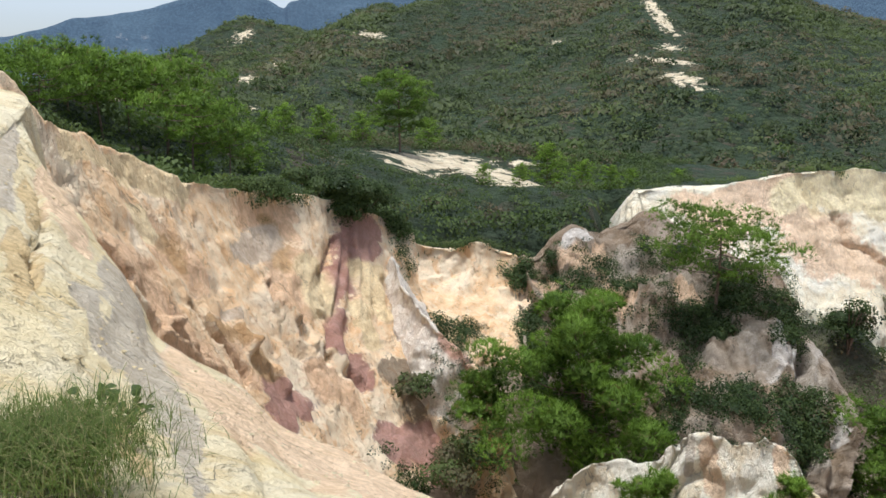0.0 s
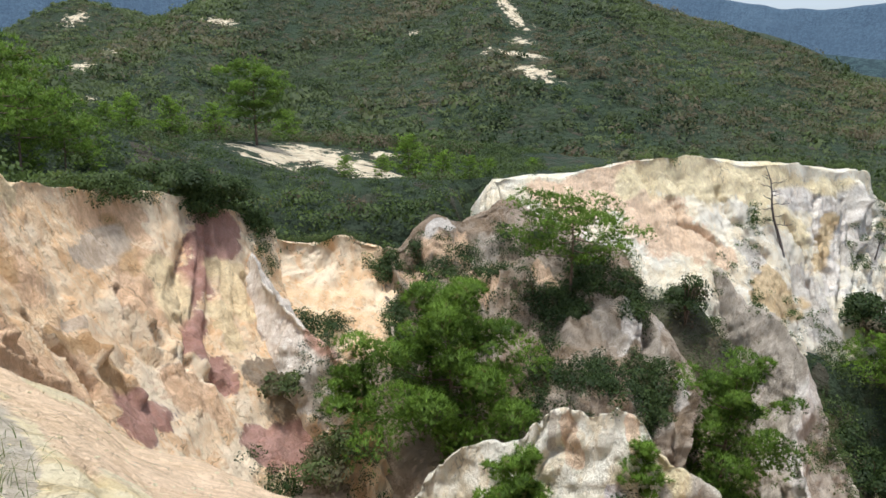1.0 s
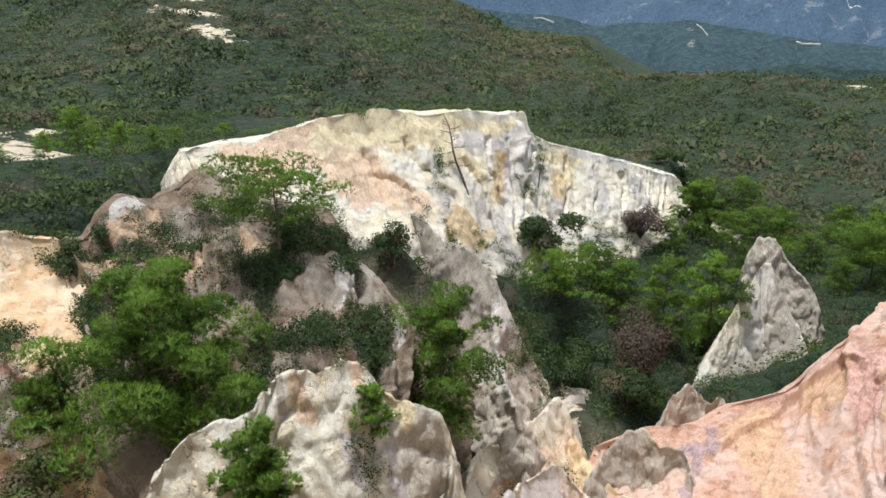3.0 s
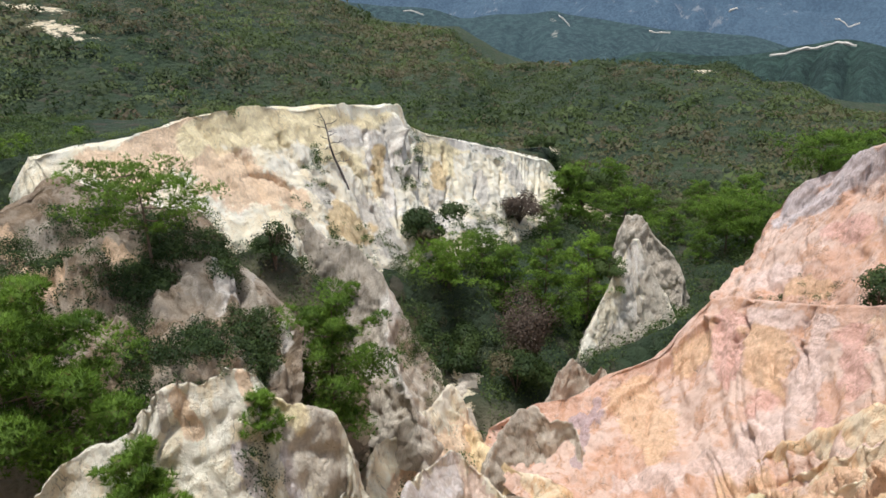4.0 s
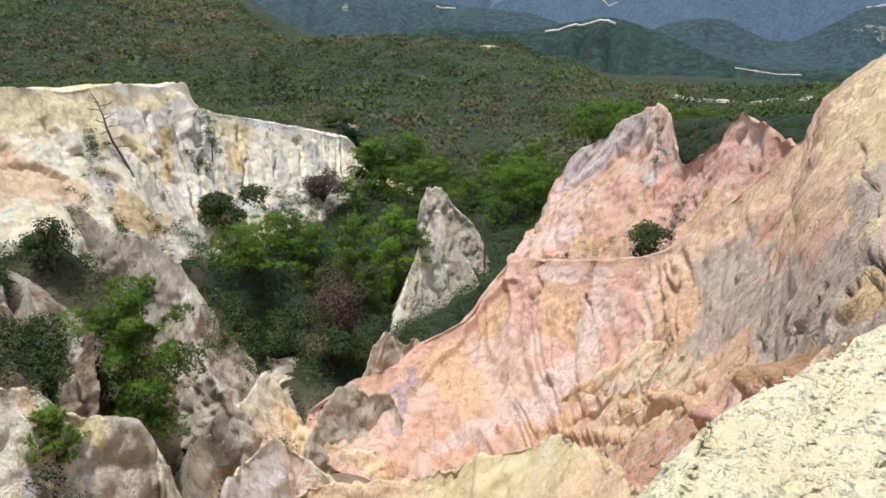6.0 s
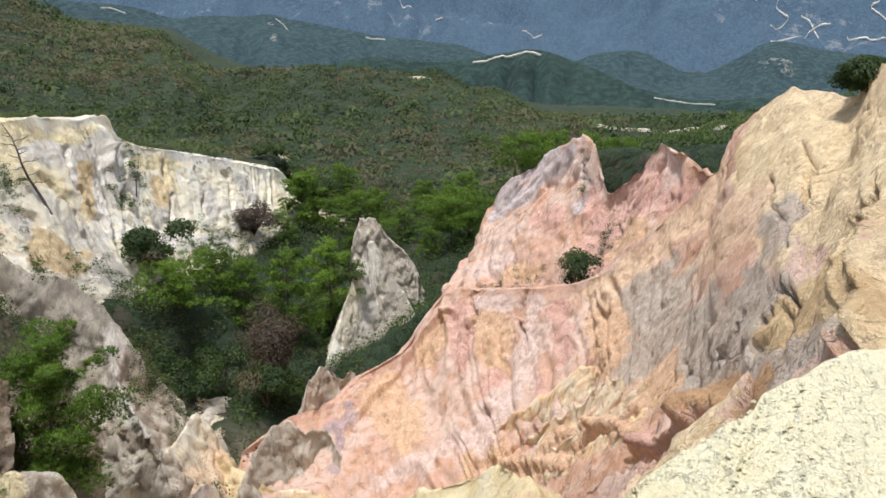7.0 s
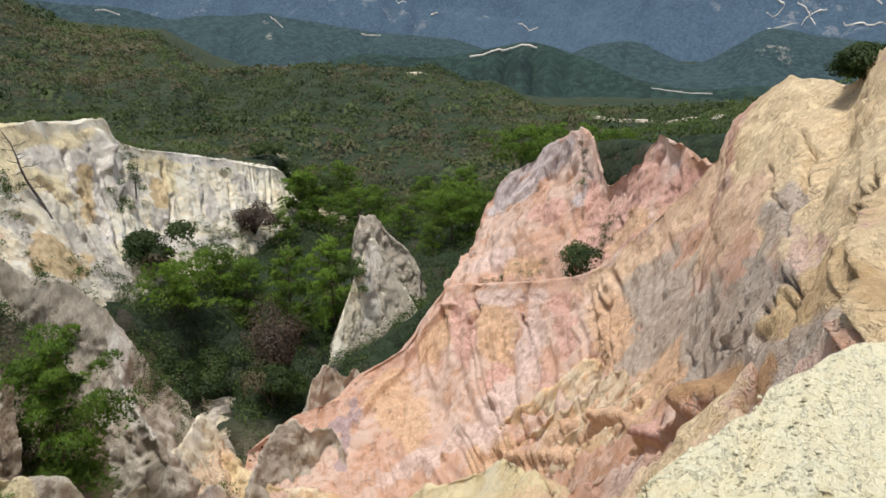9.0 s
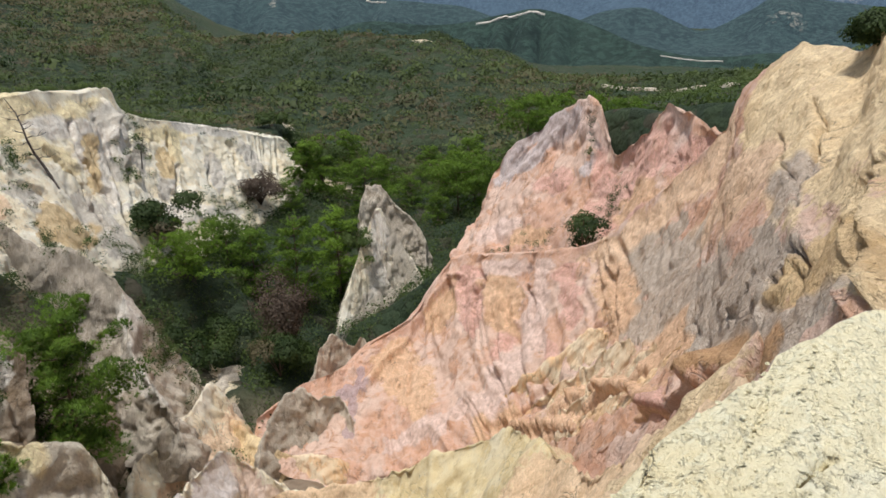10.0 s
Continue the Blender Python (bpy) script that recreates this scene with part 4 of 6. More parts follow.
# ---------------------------------------------------------------- cliffs round the ravine
face_of_rock("cliff_orange", ORANGE_CREST, ORANGE_FOOT,
    ORANGE_ROCK, "steep eroded orange and cream cliff with a purple streak", step=0.13, rill=2.4, amp=0.5, rough=0.3, slant=-0.35, run=2.2, bend=1.3, seed=11,
    stains=paint(PURPLE, (9.29, 0.09, 8.88, 0.30, 0.38, 0.08), (8.88, 0.30, 8.59, 0.40, 0.30, 0.05), (8.54, 0.49, 8.54, 0.59, 0.28, 0.04), (8.88, 0.63, 9.08, 0.68, 0.20, 0.03), (6.48, 0.76, 7.17, 0.81, 0.41, 0.04), (6.79, 0.79, 6.70, 0.86, 0.31, 0.03), (10.14, 0.85, 10.90, 0.94, 0.59, 0.07), (9.45, 0.84, 9.74, 0.89, 0.28, 0.04)) + paint(ORANGE, (7.05, 0.10, 7.67, 0.15, 0.35, 0.07), (7.55, 0.30, 7.88, 0.43, 0.50, 0.09), (3.39, 0.59, 4.15, 0.73, 0.51, 0.11), (7.96, 0.71, 8.50, 0.76, 0.50, 0.05), (4.29, 0.36, 4.99, 0.42, 0.39, 0.08), (5.49, 0.65, 6.04, 0.75, 0.22, 0.03), (4.20, 0.76, 4.99, 0.79, 0.44, 0.07)) + paint(RUST, (7.46, 0.14, 7.55, 0.30, 0.16, 0.03), (4.62, 0.37, 4.66, 0.39, 0.21, 0.05), (6.08, 0.61, 6.48, 0.71, 0.27, 0.03), (5.21, 0.60, 5.66, 0.62, 0.16, 0.02)) + paint(BEIGE, (6.70, 0.26, 7.34, 0.20, 0.27, 0.05), (5.60, 0.56, 6.08, 0.54, 0.07, 0.02), (9.95, 0.02, 10.34, 0.04, 0.31, 0.03)) + paint(CREAM, (8.13, 0.34, 8.21, 0.44, 0.26, 0.05), (9.37, 0.28, 9.50, 0.41, 0.29, 0.05), (3.70, 0.11, 5.49, 0.04, 0.24, 0.07), (2.76, 0.09, 3.74, 0.09, 0.30, 0.07), (9.08, 0.44, 9.29, 0.55, 0.22, 0.03), (3.97, 0.28, 4.10, 0.34, 0.22, 0.05)) + paint(SOIL, (9.70, 0.64, 10.19, 0.73, 0.39, 0.05)),
    cracks=cleft(0.2, 0.5, ((2.87, 0.50), (3.39, 0.60), (4.10, 0.77), (5.04, 0.80)), ((4.76, 0.58), (5.32, 0.64), (6.04, 0.75))) + cleft(0.2, 0.45, ((7.17, 0.38), (7.17, 0.52), (7.55, 0.66)), ((7.55, 0.53), (7.88, 0.62), (8.17, 0.78))) + cleft(0.25, 0.5, ((8.25, 0.49), (8.25, 0.64), (9.04, 0.71))) + cleft(0.18, 0.4, ((9.58, 0.29), (9.74, 0.40), (9.78, 0.53))) + cleft(0.18, 0.35, ((8.75, 0.17), (8.29, 0.31), (8.38, 0.50))) + cleft(0.4, -0.45, ((3.25, 0.68), (4.10, 0.76), (5.38, 0.84)), ((5.88, 0.47), (6.17, 0.63), (7.05, 0.75))) + cleft(0.4, -0.4, ((7.34, 0.45), (7.84, 0.61), (8.13, 0.77))))
fin_of_rock("rib_white", [(-3.3, 40.9, 28.9), (-2.3, 38.1, 28.1), (-0.4, 35.6, 26.7), (2.0, 32.9, 25.0), (2.5, 30.8, 23.6)], 18.0, ORANGE_ROCK, "white and orange rib that splits the cliff", lean=0.5, rill=1.3, amp=0.45, seed=21,
    stains=paint(WHITE, (0.75, 0.02, 1.84, 0.11, 1.28, 0.21), (1.31, 0.12, 2.37, 0.18, 1.25, 0.33)) + paint(ROSE, (2.21, 0.02, 2.67, 0.02, 0.12, 0.05)))
face_of_rock("cliff_alcove", ALCOVE_CREST, ALCOVE_FOOT,
    ORANGE_ROCK, "orange alcove of bare rock under a bushy rim", step=0.17, rill=1.8, amp=0.6, seed=31, bend=1.6)
face_of_rock("cliff_brown", BROWN_CREST, BROWN_FOOT,
    BROWN_ROCK, "steep brown and grey slope overgrown with scrub", step=0.15, rill=3.0, amp=1.4, rough=0.9, seed=41, bend=1.15,
    stains=paint(PEACH, (2.53, 0.15, 3.56, 0.20, 0.45, 0.06), (4.01, 0.18, 4.69, 0.46, 0.28, 0.09), (1.59, 0.26, 2.17, 0.42, 0.61, 0.12), (6.01, 0.38, 6.39, 0.42, 0.22, 0.04)) + paint(WHITE, (2.65, 0.08, 3.47, 0.05, 0.23, 0.04), (8.57, 0.40, 9.41, 0.15, 0.32, 0.17), (9.86, 0.31, 10.57, 0.38, 0.27, 0.17)) + paint(ASH, (9.41, 0.15, 9.99, 0.42, 0.34, 0.14), (9.22, 0.79, 10.21, 0.85, 0.43, 0.13), (4.38, 0.22, 4.74, 0.28, 0.19, 0.08), (7.84, 0.52, 8.28, 0.55, 0.25, 0.05)))
face_of_rock("cliff_white", WHITE_CREST, WHITE_FOOT,
    WHITE_ROCK, "broad white and cream cliff with fluted grey gullies", step=0.16, rill=1.7, amp=0.6, rough=0.35, slant=-0.3, run=3.0, seed=51, bend=1.25, back=7, drop=1.0,
    stains=paint(PEACH, (2.66, 0.13, 3.40, 0.32, 0.28, 0.17), (4.07, 0.29, 5.30, 0.61, 0.53, 0.18), (3.16, 0.10, 4.83, 0.14, 0.26, 0.11), (5.61, 0.61, 6.11, 0.75, 0.26, 0.08)) + paint(STRAW, (4.15, 0.17, 6.29, 0.14, 0.29, 0.12), (5.40, 0.16, 7.25, 0.15, 0.33, 0.15), (6.59, 0.22, 8.66, 0.16, 0.33, 0.10), (10.62, 0.16, 10.59, 0.33, 0.12, 0.08), (7.07, 0.38, 7.92, 0.46, 0.24, 0.07), (10.12, 0.15, 10.88, 0.08, 0.10, 0.06)) + paint(GREY, (6.62, 0.64, 7.14, 0.80, 0.22, 0.07), (7.76, 0.68, 8.39, 0.92, 0.28, 0.06), (8.86, 0.23, 8.93, 0.46, 0.60, 0.10), (9.98, 0.26, 9.62, 0.55, 0.16, 0.05), (10.41, 0.41, 10.25, 0.61, 0.18, 0.07), (11.12, 0.37, 11.21, 0.59, 0.11, 0.07), (11.68, 0.22, 11.96, 0.43, 0.12, 0.08), (8.07, 0.78, 8.74, 0.94, 0.26, 0.04)) + paint(WHITE, (7.56, 0.23, 8.81, 0.37, 0.29, 0.07), (8.07, 0.34, 8.54, 0.70, 0.20, 0.04), (9.90, 0.73, 11.37, 0.83, 0.20, 0.07), (10.75, 0.00, 11.48, 0.02, 0.11, 0.07)) + paint(OCHRE, (6.96, 0.89, 7.66, 0.84, 0.21, 0.06), (7.12, 0.75, 7.32, 0.78, 0.15, 0.04), (6.96, 0.85, 7.50, 0.85, 0.21, 0.06), (8.24, 0.32, 8.17, 0.59, 0.13, 0.03), (10.43, 0.28, 10.39, 0.43, 0.12, 0.06)),
    cracks=cleft(0.3, 0.8, ((8.54, 0.20), (8.61, 0.46), (8.71, 0.80))) + cleft(0.3, 0.9, ((9.86, 0.13), (9.21, 0.44), (8.98, 0.70))) + cleft(0.25, 0.6, ((5.19, 0.31), (5.33, 0.54), (6.08, 0.69)), ((6.02, 0.22), (6.41, 0.45), (7.14, 0.69)), ((7.35, 0.37), (7.87, 0.58), (8.14, 0.84)), ((7.92, 0.20), (8.02, 0.43), (8.51, 0.67)), ((11.01, 0.14), (11.12, 0.36), (11.04, 0.55)), ((11.46, 0.12), (11.54, 0.33), (11.48, 0.53))) + cleft(0.3, 0.7, ((10.56, 0.12), (10.59, 0.38), (10.35, 0.62))) + cleft(0.6, -0.7, ((8.79, 0.10), (8.81, 0.22), (8.81, 0.32))))
fin_of_rock("rib_grey", [(30.9, 45.7, 25.1), (31.6, 42.2, 23.7), (32.2, 38.9, 23.4), (31.3, 34.6, 21.5), (28.3, 31.4, 19.1), (26.9, 28.0, 17.0), (26.0, 26.3, 15.8)], 13.0, PALE_ROCK, "grey and cream rib running down below the white cliff", lean=0.5, rill=1.6, amp=0.55, seed=61,
    stains=paint(WHITE, (1.00, 0.00, 1.96, 0.07, 0.39, 0.07), (2.14, 0.04, 3.02, 0.12, 0.52, 0.18), (4.03, 0.00, 4.65, 0.00, 0.41, 0.23)) + paint(RUST, (1.18, 0.32, 1.60, 0.30, 1.08, 0.35)) + paint(ASH, (0.84, 0.18, 2.09, 0.38, 1.04, 0.35), (2.68, 0.34, 3.86, 0.14, 0.18, 0.06)))
fin_of_rock("rock_fin_front", [(4.2, 25.2, 22.4), (5.3, 25.3, 23.8), (6.7, 25.0, 24.8), (8.4, 24.2, 25.3), (9.6, 23.9, 26.5), (11.4, 22.8, 26.8), (11.9, 22.5, 27.3), (12.7, 22.0, 26.7), (13.7, 21.1, 25.3), (14.9, 20.4, 24.6), (15.5, 19.9, 23.5), (15.2, 19.1, 21.5)], 14.0, WHITE_ROCK, "jagged white fin of rock with grey lower flank", lean=0.5, rill=1.2, amp=0.45, step=0.12, seed=71,
    stains=paint(PEACH, (4.35, 0.07, 4.58, 0.17, 0.16, 0.07), (6.56, 0.03, 6.78, 0.07, 0.24, 0.08)) + paint(LAVENDER, (6.35, 0.31, 6.67, 0.41, 0.50, 0.04), (7.93, 0.16, 8.15, 0.24, 0.27, 0.20)) + paint(ASH, (8.61, 0.09, 9.36, 0.19, 0.73, 0.17), (4.07, 0.05, 4.07, 0.12, 0.10, 0.04)) + paint(STRAW, (7.68, 0.01, 8.22, 0.04, 0.17, 0.05)))
fin_of_rock("rock_spike", [(53.0, 31.5, 7.2), (59.1, 32.3, 12.0), (62.9, 32.4, 15.2), (65.1, 32.1, 17.3), (65.0, 30.6, 15.3), (64.8, 28.9, 12.9), (63.6, 26.4, 10.3), (61.3, 24.6, 6.8)], 6.0, WHITE_ROCK, "pointed pale rock spike among the trees", lean=0.42, rill=1.5, amp=0.45, rough=0.35, seed=81, stains=paint(ASH, (1.53, 0.84, 0.56, 0.61, 2.82, 0.24), (4.74, 0.16, 5.60, 0.34, 1.01, 0.36)) + paint(WHITE, (2.82, 0.14, 2.03, 0.43, 0.96, 0.19)))
fin_of_rock("rock_slab", [(73.3, 37.9, 15.9), (73.5, 36.1, 17.1), (73.0, 33.5, 15.3), (72.3, 30.6, 13.3), (71.1, 28.9, 11.3), (68.5, 28.1, 7.3)], 8.0, PALE_ROCK, "grey rock slab behind the spike", lean=0.3, rill=1.5, amp=0.5, seed=83, stains=paint(ASH, (2.50, 0.30, 2.50, 0.30, 3.00, 0.60)))
face_of_rock("ridge_pink_upper", UPPER_CREST, UPPER_FOOT,
    PINK_ROCK, "pink and white ridge with sharp bare peaks", step=0.15, rill=2.0, amp=0.75, seed=91, back=3.0, drop=3.5, top=0.32,
    cracks=[(12.11, 0.11, 12.52, 0.52, 0.2, 0.5), (5.47, 0.13, 5.40, 0.50, 0.2, 0.5), (7.54, 0.11, 9.28, 0.51, 0.2, 0.5), (14.78, 0.13, 14.88, 0.46, 0.2, 0.4)],
    stains=paint(BLUSH, (15.23, 0.13, 15.89, 0.32, 1.27, 0.12), (6.81, 0.05, 5.61, 0.15, 0.87, 0.08), (7.93, 0.17, 9.49, 0.19, 1.09, 0.07), (2.56, 0.77, 4.13, 0.75, 0.65, 0.07)) + paint(LAVENDER, (3.60, 0.00, 5.61, 0.11, 0.66, 0.09), (2.56, 0.16, 3.17, 0.13, 0.48, 0.12), (3.28, 0.28, 4.51, 0.20, 0.36, 0.09), (8.56, 0.42, 9.71, 0.26, 0.64, 0.06)) + paint(ROSE, (11.21, 0.38, 14.00, 0.48, 1.48, 0.20), (12.59, 0.09, 13.49, 0.50, 1.35, 0.18), (16.56, 0.43, 17.70, 0.17, 0.84, 0.08), (5.40, 0.50, 6.71, 0.50, 0.68, 0.08), (12.45, 0.71, 14.39, 0.71, 1.23, 0.11)) + paint(ORANGE, (6.17, 0.83, 4.59, 0.83, 0.48, 0.05), (13.59, 0.62, 14.78, 0.61, 1.37, 0.11)))
face_of_rock("ridge_pink", PINK_CREST, PINK_FOOT,
    PINK_ROCK, "great pink, orange and yellow eroded slope with grey patches", step=0.125, rill=2.2, amp=0.8, rough=0.4, run=1.8, seed=101, bend=1.5, calm=[(13.8, 0.45, 3.0, 0.6, 0.1), (11.0, 0.42, 2.0, 0.5, 0.2)], back=3.0, drop=2.0, slant=0.0,
    stains=paint(CREAM, (14.6, 0.30, 17.0, 0.45, 1.4, 0.50), (12.36, 0.30, 13.29, 0.16, 0.38, 0.21), (13.14, 0.47, 14.61, 0.24, 0.85, 0.25), (13.00, 0.63, 15.59, 0.61, 0.83, 0.14), (14.61, 0.76, 15.74, 0.86, 0.56, 0.06), (12.36, 0.49, 12.83, 0.70, 0.40, 0.09), (14.54, 0.93, 15.74, 0.94, 0.51, 0.03)) + paint(PEACH, (10.92, 0.22, 9.42, 0.15, 0.36, 0.14), (11.91, 0.61, 10.10, 0.47, 0.74, 0.11), (9.00, 0.20, 8.50, 0.23, 0.34, 0.16), (8.16, 0.08, 8.79, 0.61, 0.28, 0.10)) + paint(ASH, (8.83, 0.39, 9.56, 0.54, 0.38, 0.13), (9.35, 0.61, 10.84, 0.88, 0.60, 0.11), (10.98, 0.79, 12.08, 0.94, 0.62, 0.05), (12.38, 0.84, 11.88, 0.92, 0.52, 0.04), (13.19, 0.85, 12.61, 0.93, 0.51, 0.04), (14.25, 0.94, 13.39, 0.97, 0.75, 0.03), (9.48, 0.33, 9.33, 0.33, 0.13, 0.05), (12.55, 0.79, 12.77, 0.84, 0.22, 0.02), (10.38, 0.87, 12.47, 0.94, 0.51, 0.04), (12.97, 0.71, 13.19, 0.66, 0.31, 0.05)) + paint(RUST, (11.54, 0.97, 11.99, 0.96, 0.37, 0.02), (13.05, 0.96, 12.83, 0.98, 0.24, 0.01), (10.35, 0.90, 10.98, 0.95, 0.08, 0.01), (12.10, 0.98, 12.24, 0.97, 0.11, 0.01)) + paint(OCHRE, (15.21, 0.88, 13.73, 0.88, 0.52, 0.04), (13.39, 0.90, 14.33, 0.91, 0.62, 0.03)) + paint(ORANGE, (6.66, 0.16, 6.71, 0.46, 0.23, 0.10), (8.39, 0.38, 8.58, 0.59, 0.25, 0.08), (3.47, 0.34, 4.23, 0.67, 0.55, 0.17), (6.76, 0.97, 8.71, 1.19, 0.54, 0.13), (8.11, 0.90, 9.69, 0.88, 0.53, 0.10), (10.27, 0.99, 9.56, 1.06, 0.43, 0.05), (4.84, 0.27, 5.95, 0.29, 0.46, 0.11)) + paint(ROSE, (7.67, 0.19, 7.84, 0.48, 0.16, 0.06), (7.33, 0.54, 7.58, 0.70, 0.14, 0.04), (6.19, 0.16, 6.14, 0.45, 0.18, 0.07), (6.62, 0.69, 6.69, 0.57, 0.16, 0.05), (10.54, 0.98, 10.27, 1.01, 0.25, 0.01)) + paint(BLUSH, (7.31, 0.12, 7.17, 0.58, 0.17, 0.06), (7.17, 0.58, 6.50, 0.81, 0.18, 0.06), (6.50, 0.81, 4.58, 0.91, 0.25, 0.03), (3.38, 0.85, 4.92, 0.88, 0.28, 0.04), (6.50, 0.11, 7.04, 0.11, 0.10, 0.06)) + paint(MAUVE, (2.39, 0.41, 2.21, 0.71, 0.15, 0.05), (2.08, 0.34, 2.74, 0.41, 0.15, 0.07), (2.74, 0.25, 2.39, 0.41, 0.15, 0.06)),
    cracks=cleft(0.14, 0.4, ((13.44, 0.44), (13.39, 0.56), (13.24, 0.65), (13.19, 0.75))) + cleft(0.12, 0.3, ((12.66, 0.51), (12.83, 0.66), (13.10, 0.73)), ((10.38, 0.71), (10.38, 0.82), (10.89, 0.90))) + cleft(0.13, 0.45, ((15.71, 0.64), (15.06, 0.75), (14.76, 0.84), (13.49, 0.84), (12.69, 0.88))) + cleft(0.12, 0.35, ((12.44, 0.85), (12.24, 0.88), (11.80, 0.91)), ((13.73, 0.88), (12.94, 0.90), (12.61, 0.94))) + cleft(0.2, 0.5, ((6.40, 0.00), (6.45, 0.24), (6.16, 0.56), (5.31, 0.72)), ((7.89, 0.69), (7.45, 0.82), (6.24, 0.93))) + cleft(0.18, 0.45, ((7.12, 0.02), (7.09, 0.25), (7.17, 0.39), (7.12, 0.45))) + cleft(0.18, 0.4, ((8.52, 0.34), (8.47, 0.52), (8.18, 0.62), (7.96, 0.74)), ((4.84, 0.27), (4.10, 0.36), (3.80, 0.65))) + cleft(0.25, 0.6, ((10.98, 0.95), (9.96, 0.98), (8.79, 1.11), (7.14, 1.02))) + cleft(0.55, -0.6, ((11.57, 0.98), (10.30, 1.00), (8.79, 1.11), (7.60, 1.08))) + cleft(0.4, -0.5, ((10.89, 0.95), (9.60, 0.95), (8.22, 1.00)), ((9.75, 0.87), (8.79, 0.90), (7.55, 0.95))) + cleft(0.4, -0.45, ((8.90, 0.81), (8.14, 0.88), (6.76, 0.90))) + cleft(0.4, -0.4, ((12.10, 0.98), (10.70, 1.03), (9.89, 1.15)), ((6.78, 0.47), (6.66, 0.69), (5.35, 0.89))) + cleft(0.5, -0.5, ((6.00, 0.16), (4.27, 0.15), (2.70, 0.44))))
fin_of_rock("rib_ochre", [(21.5, 18.3, 16.4), (23.4, 16.2, 16.7), (24.6, 12.9, 17.4), (25.2, 9.5, 19.5), (24.4, 6.0, 22.1), (22.2, 4.3, 23.6), (18.1, 1.6, 26.0), (15.5, -0.4, 30.0), (12.9, -1.1, 32.5), (10.6, -1.6, 34.5), (7.5, -1.2, 35.1)], 12.0, YELLOW_ROCK, "ochre and orange rib with rounded crest", lean=0.9, rill=1.5, amp=0.5, seed=111, step=0.2,
    stains=paint(PEACH, (1.00, 0.20, 1.00, 0.20, 1.20, 0.50), (6.00, 0.40, 6.00, 0.40, 1.60, 0.80), (8.50, 0.30, 8.50, 0.30, 1.60, 0.80)))
fin_of_rock("rib_pink", [(13.3, -1.9, 33.3), (14.8, -1.6, 31.8), (17.8, -0.7, 28.9), (20.5, 1.0, 25.8), (22.5, 3.6, 22.2), (23.0, 5.5, 20.2)], 14.0, PINK_ROCK, "pink and orange rib along the gully", lean=0.7, rill=0.9, amp=0.35, step=0.16, seed=141, stains=paint(CREAM, (0.50, 0.30, 0.50, 0.30, 0.80, 0.40)))
fin_of_rock("rib_pink_small", [(23.8, -1.1, 27.4), (24.1, -0.1, 25.8), (25.8, 1.6, 23.1), (27.8, 4.6, 19.4), (28.6, 8.2, 16.6), (28.0, 10.6, 15.3)], 10.0, PINK_ROCK, "narrow orange rib above the gully", lean=0.6, rill=0.9, amp=0.35, step=0.17, seed=143)
for way in ([(26.1, -0.9, 26.5), (27.9, 0.8, 23.6), (32.0, 3.7, 18.4), (33.3, 5.5, 15.7)], [(29.6, 0.1, 24.6), (32.7, 2.8, 20.1), (34.2, 5.8, 16.2)],
            [(33.1, 1.8, 22.9), (34.9, 4.3, 19.5), (36.2, 7.3, 15.8)], [(37.2, 3.7, 21.1), (37.9, 6.5, 18.1), (38.0, 9.5, 15.1)]):
    fin_of_rock("rib_finger", way, 8.0, ORANGE_ROCK, "narrow orange finger of rock on the pink slope", lean=0.4, rill=0.9, amp=0.3, step=0.14, most=7.0, seed=161 + int(way[0][0] * 10))
fin_of_rock("knob_grey", [(30.2, 24.5, 10.6), (32.1, 25.0, 12.2), (33.9, 24.9, 13.3), (35.4, 24.2, 13.7), (36.0, 23.3, 12.7), (37.6, 22.3, 12.1), (36.1, 20.5, 10.6)], 5.0, PALE_ROCK, "grey and cream knob at the end of the pink ridge", lean=0.5, rill=1.2, amp=0.4, step=0.14, seed=145, stains=paint(ASH, (1.50, 0.40, 1.50, 0.40, 1.50, 0.50)))
fin_of_rock("knob_cream", [(41.4, 26.6, 11.5), (43.4, 26.8, 12.7), (44.4, 26.3, 12.8), (44.7, 25.1, 12.0), (45.7, 24.6, 12.2), (44.5, 22.9, 11.0)], 5.0, PALE_ROCK, "small cream rock knob behind the pink ridge", lean=0.5, rill=1.0, amp=0.35, step=0.16, seed=147)
fin_of_rock("rib_mauve", [(19.6, 21.1, 16.4), (21.5, 22.1, 16.6), (23.6, 22.5, 16.5), (25.1, 22.4, 16.2), (26.1, 21.7, 14.9), (25.8, 19.3, 14.2), (24.8, 16.5, 14.3)], 6.0, WHITE_ROCK, "pale lavender and white rib low in the ravine", lean=0.55, rill=1.0, amp=0.4, step=0.13, seed=149, stains=paint(LAVENDER, (0.5, 0.3, 3.5, 0.4, 1.0, 0.3)) + paint(BLUSH, (4.0, 0.3, 6.0, 0.5, 1.0, 0.3)))
fin_of_rock("rib_sill", [(33.0, 28.6, 11.4), (32.6, 26.6, 10.9), (32.2, 24.3, 10.6), (32.6, 22.3, 10.4), (32.8, 20.3, 10.6)], 6.0, ORANGE_ROCK, "rounded orange sill crossing the foot of the ravine", lean=0.8, rill=1.0, amp=0.3, step=0.16, most=3.0, seed=153, stains=paint(CREAM, (1.0, 0.2, 2.0, 0.3, 0.8, 0.4)))
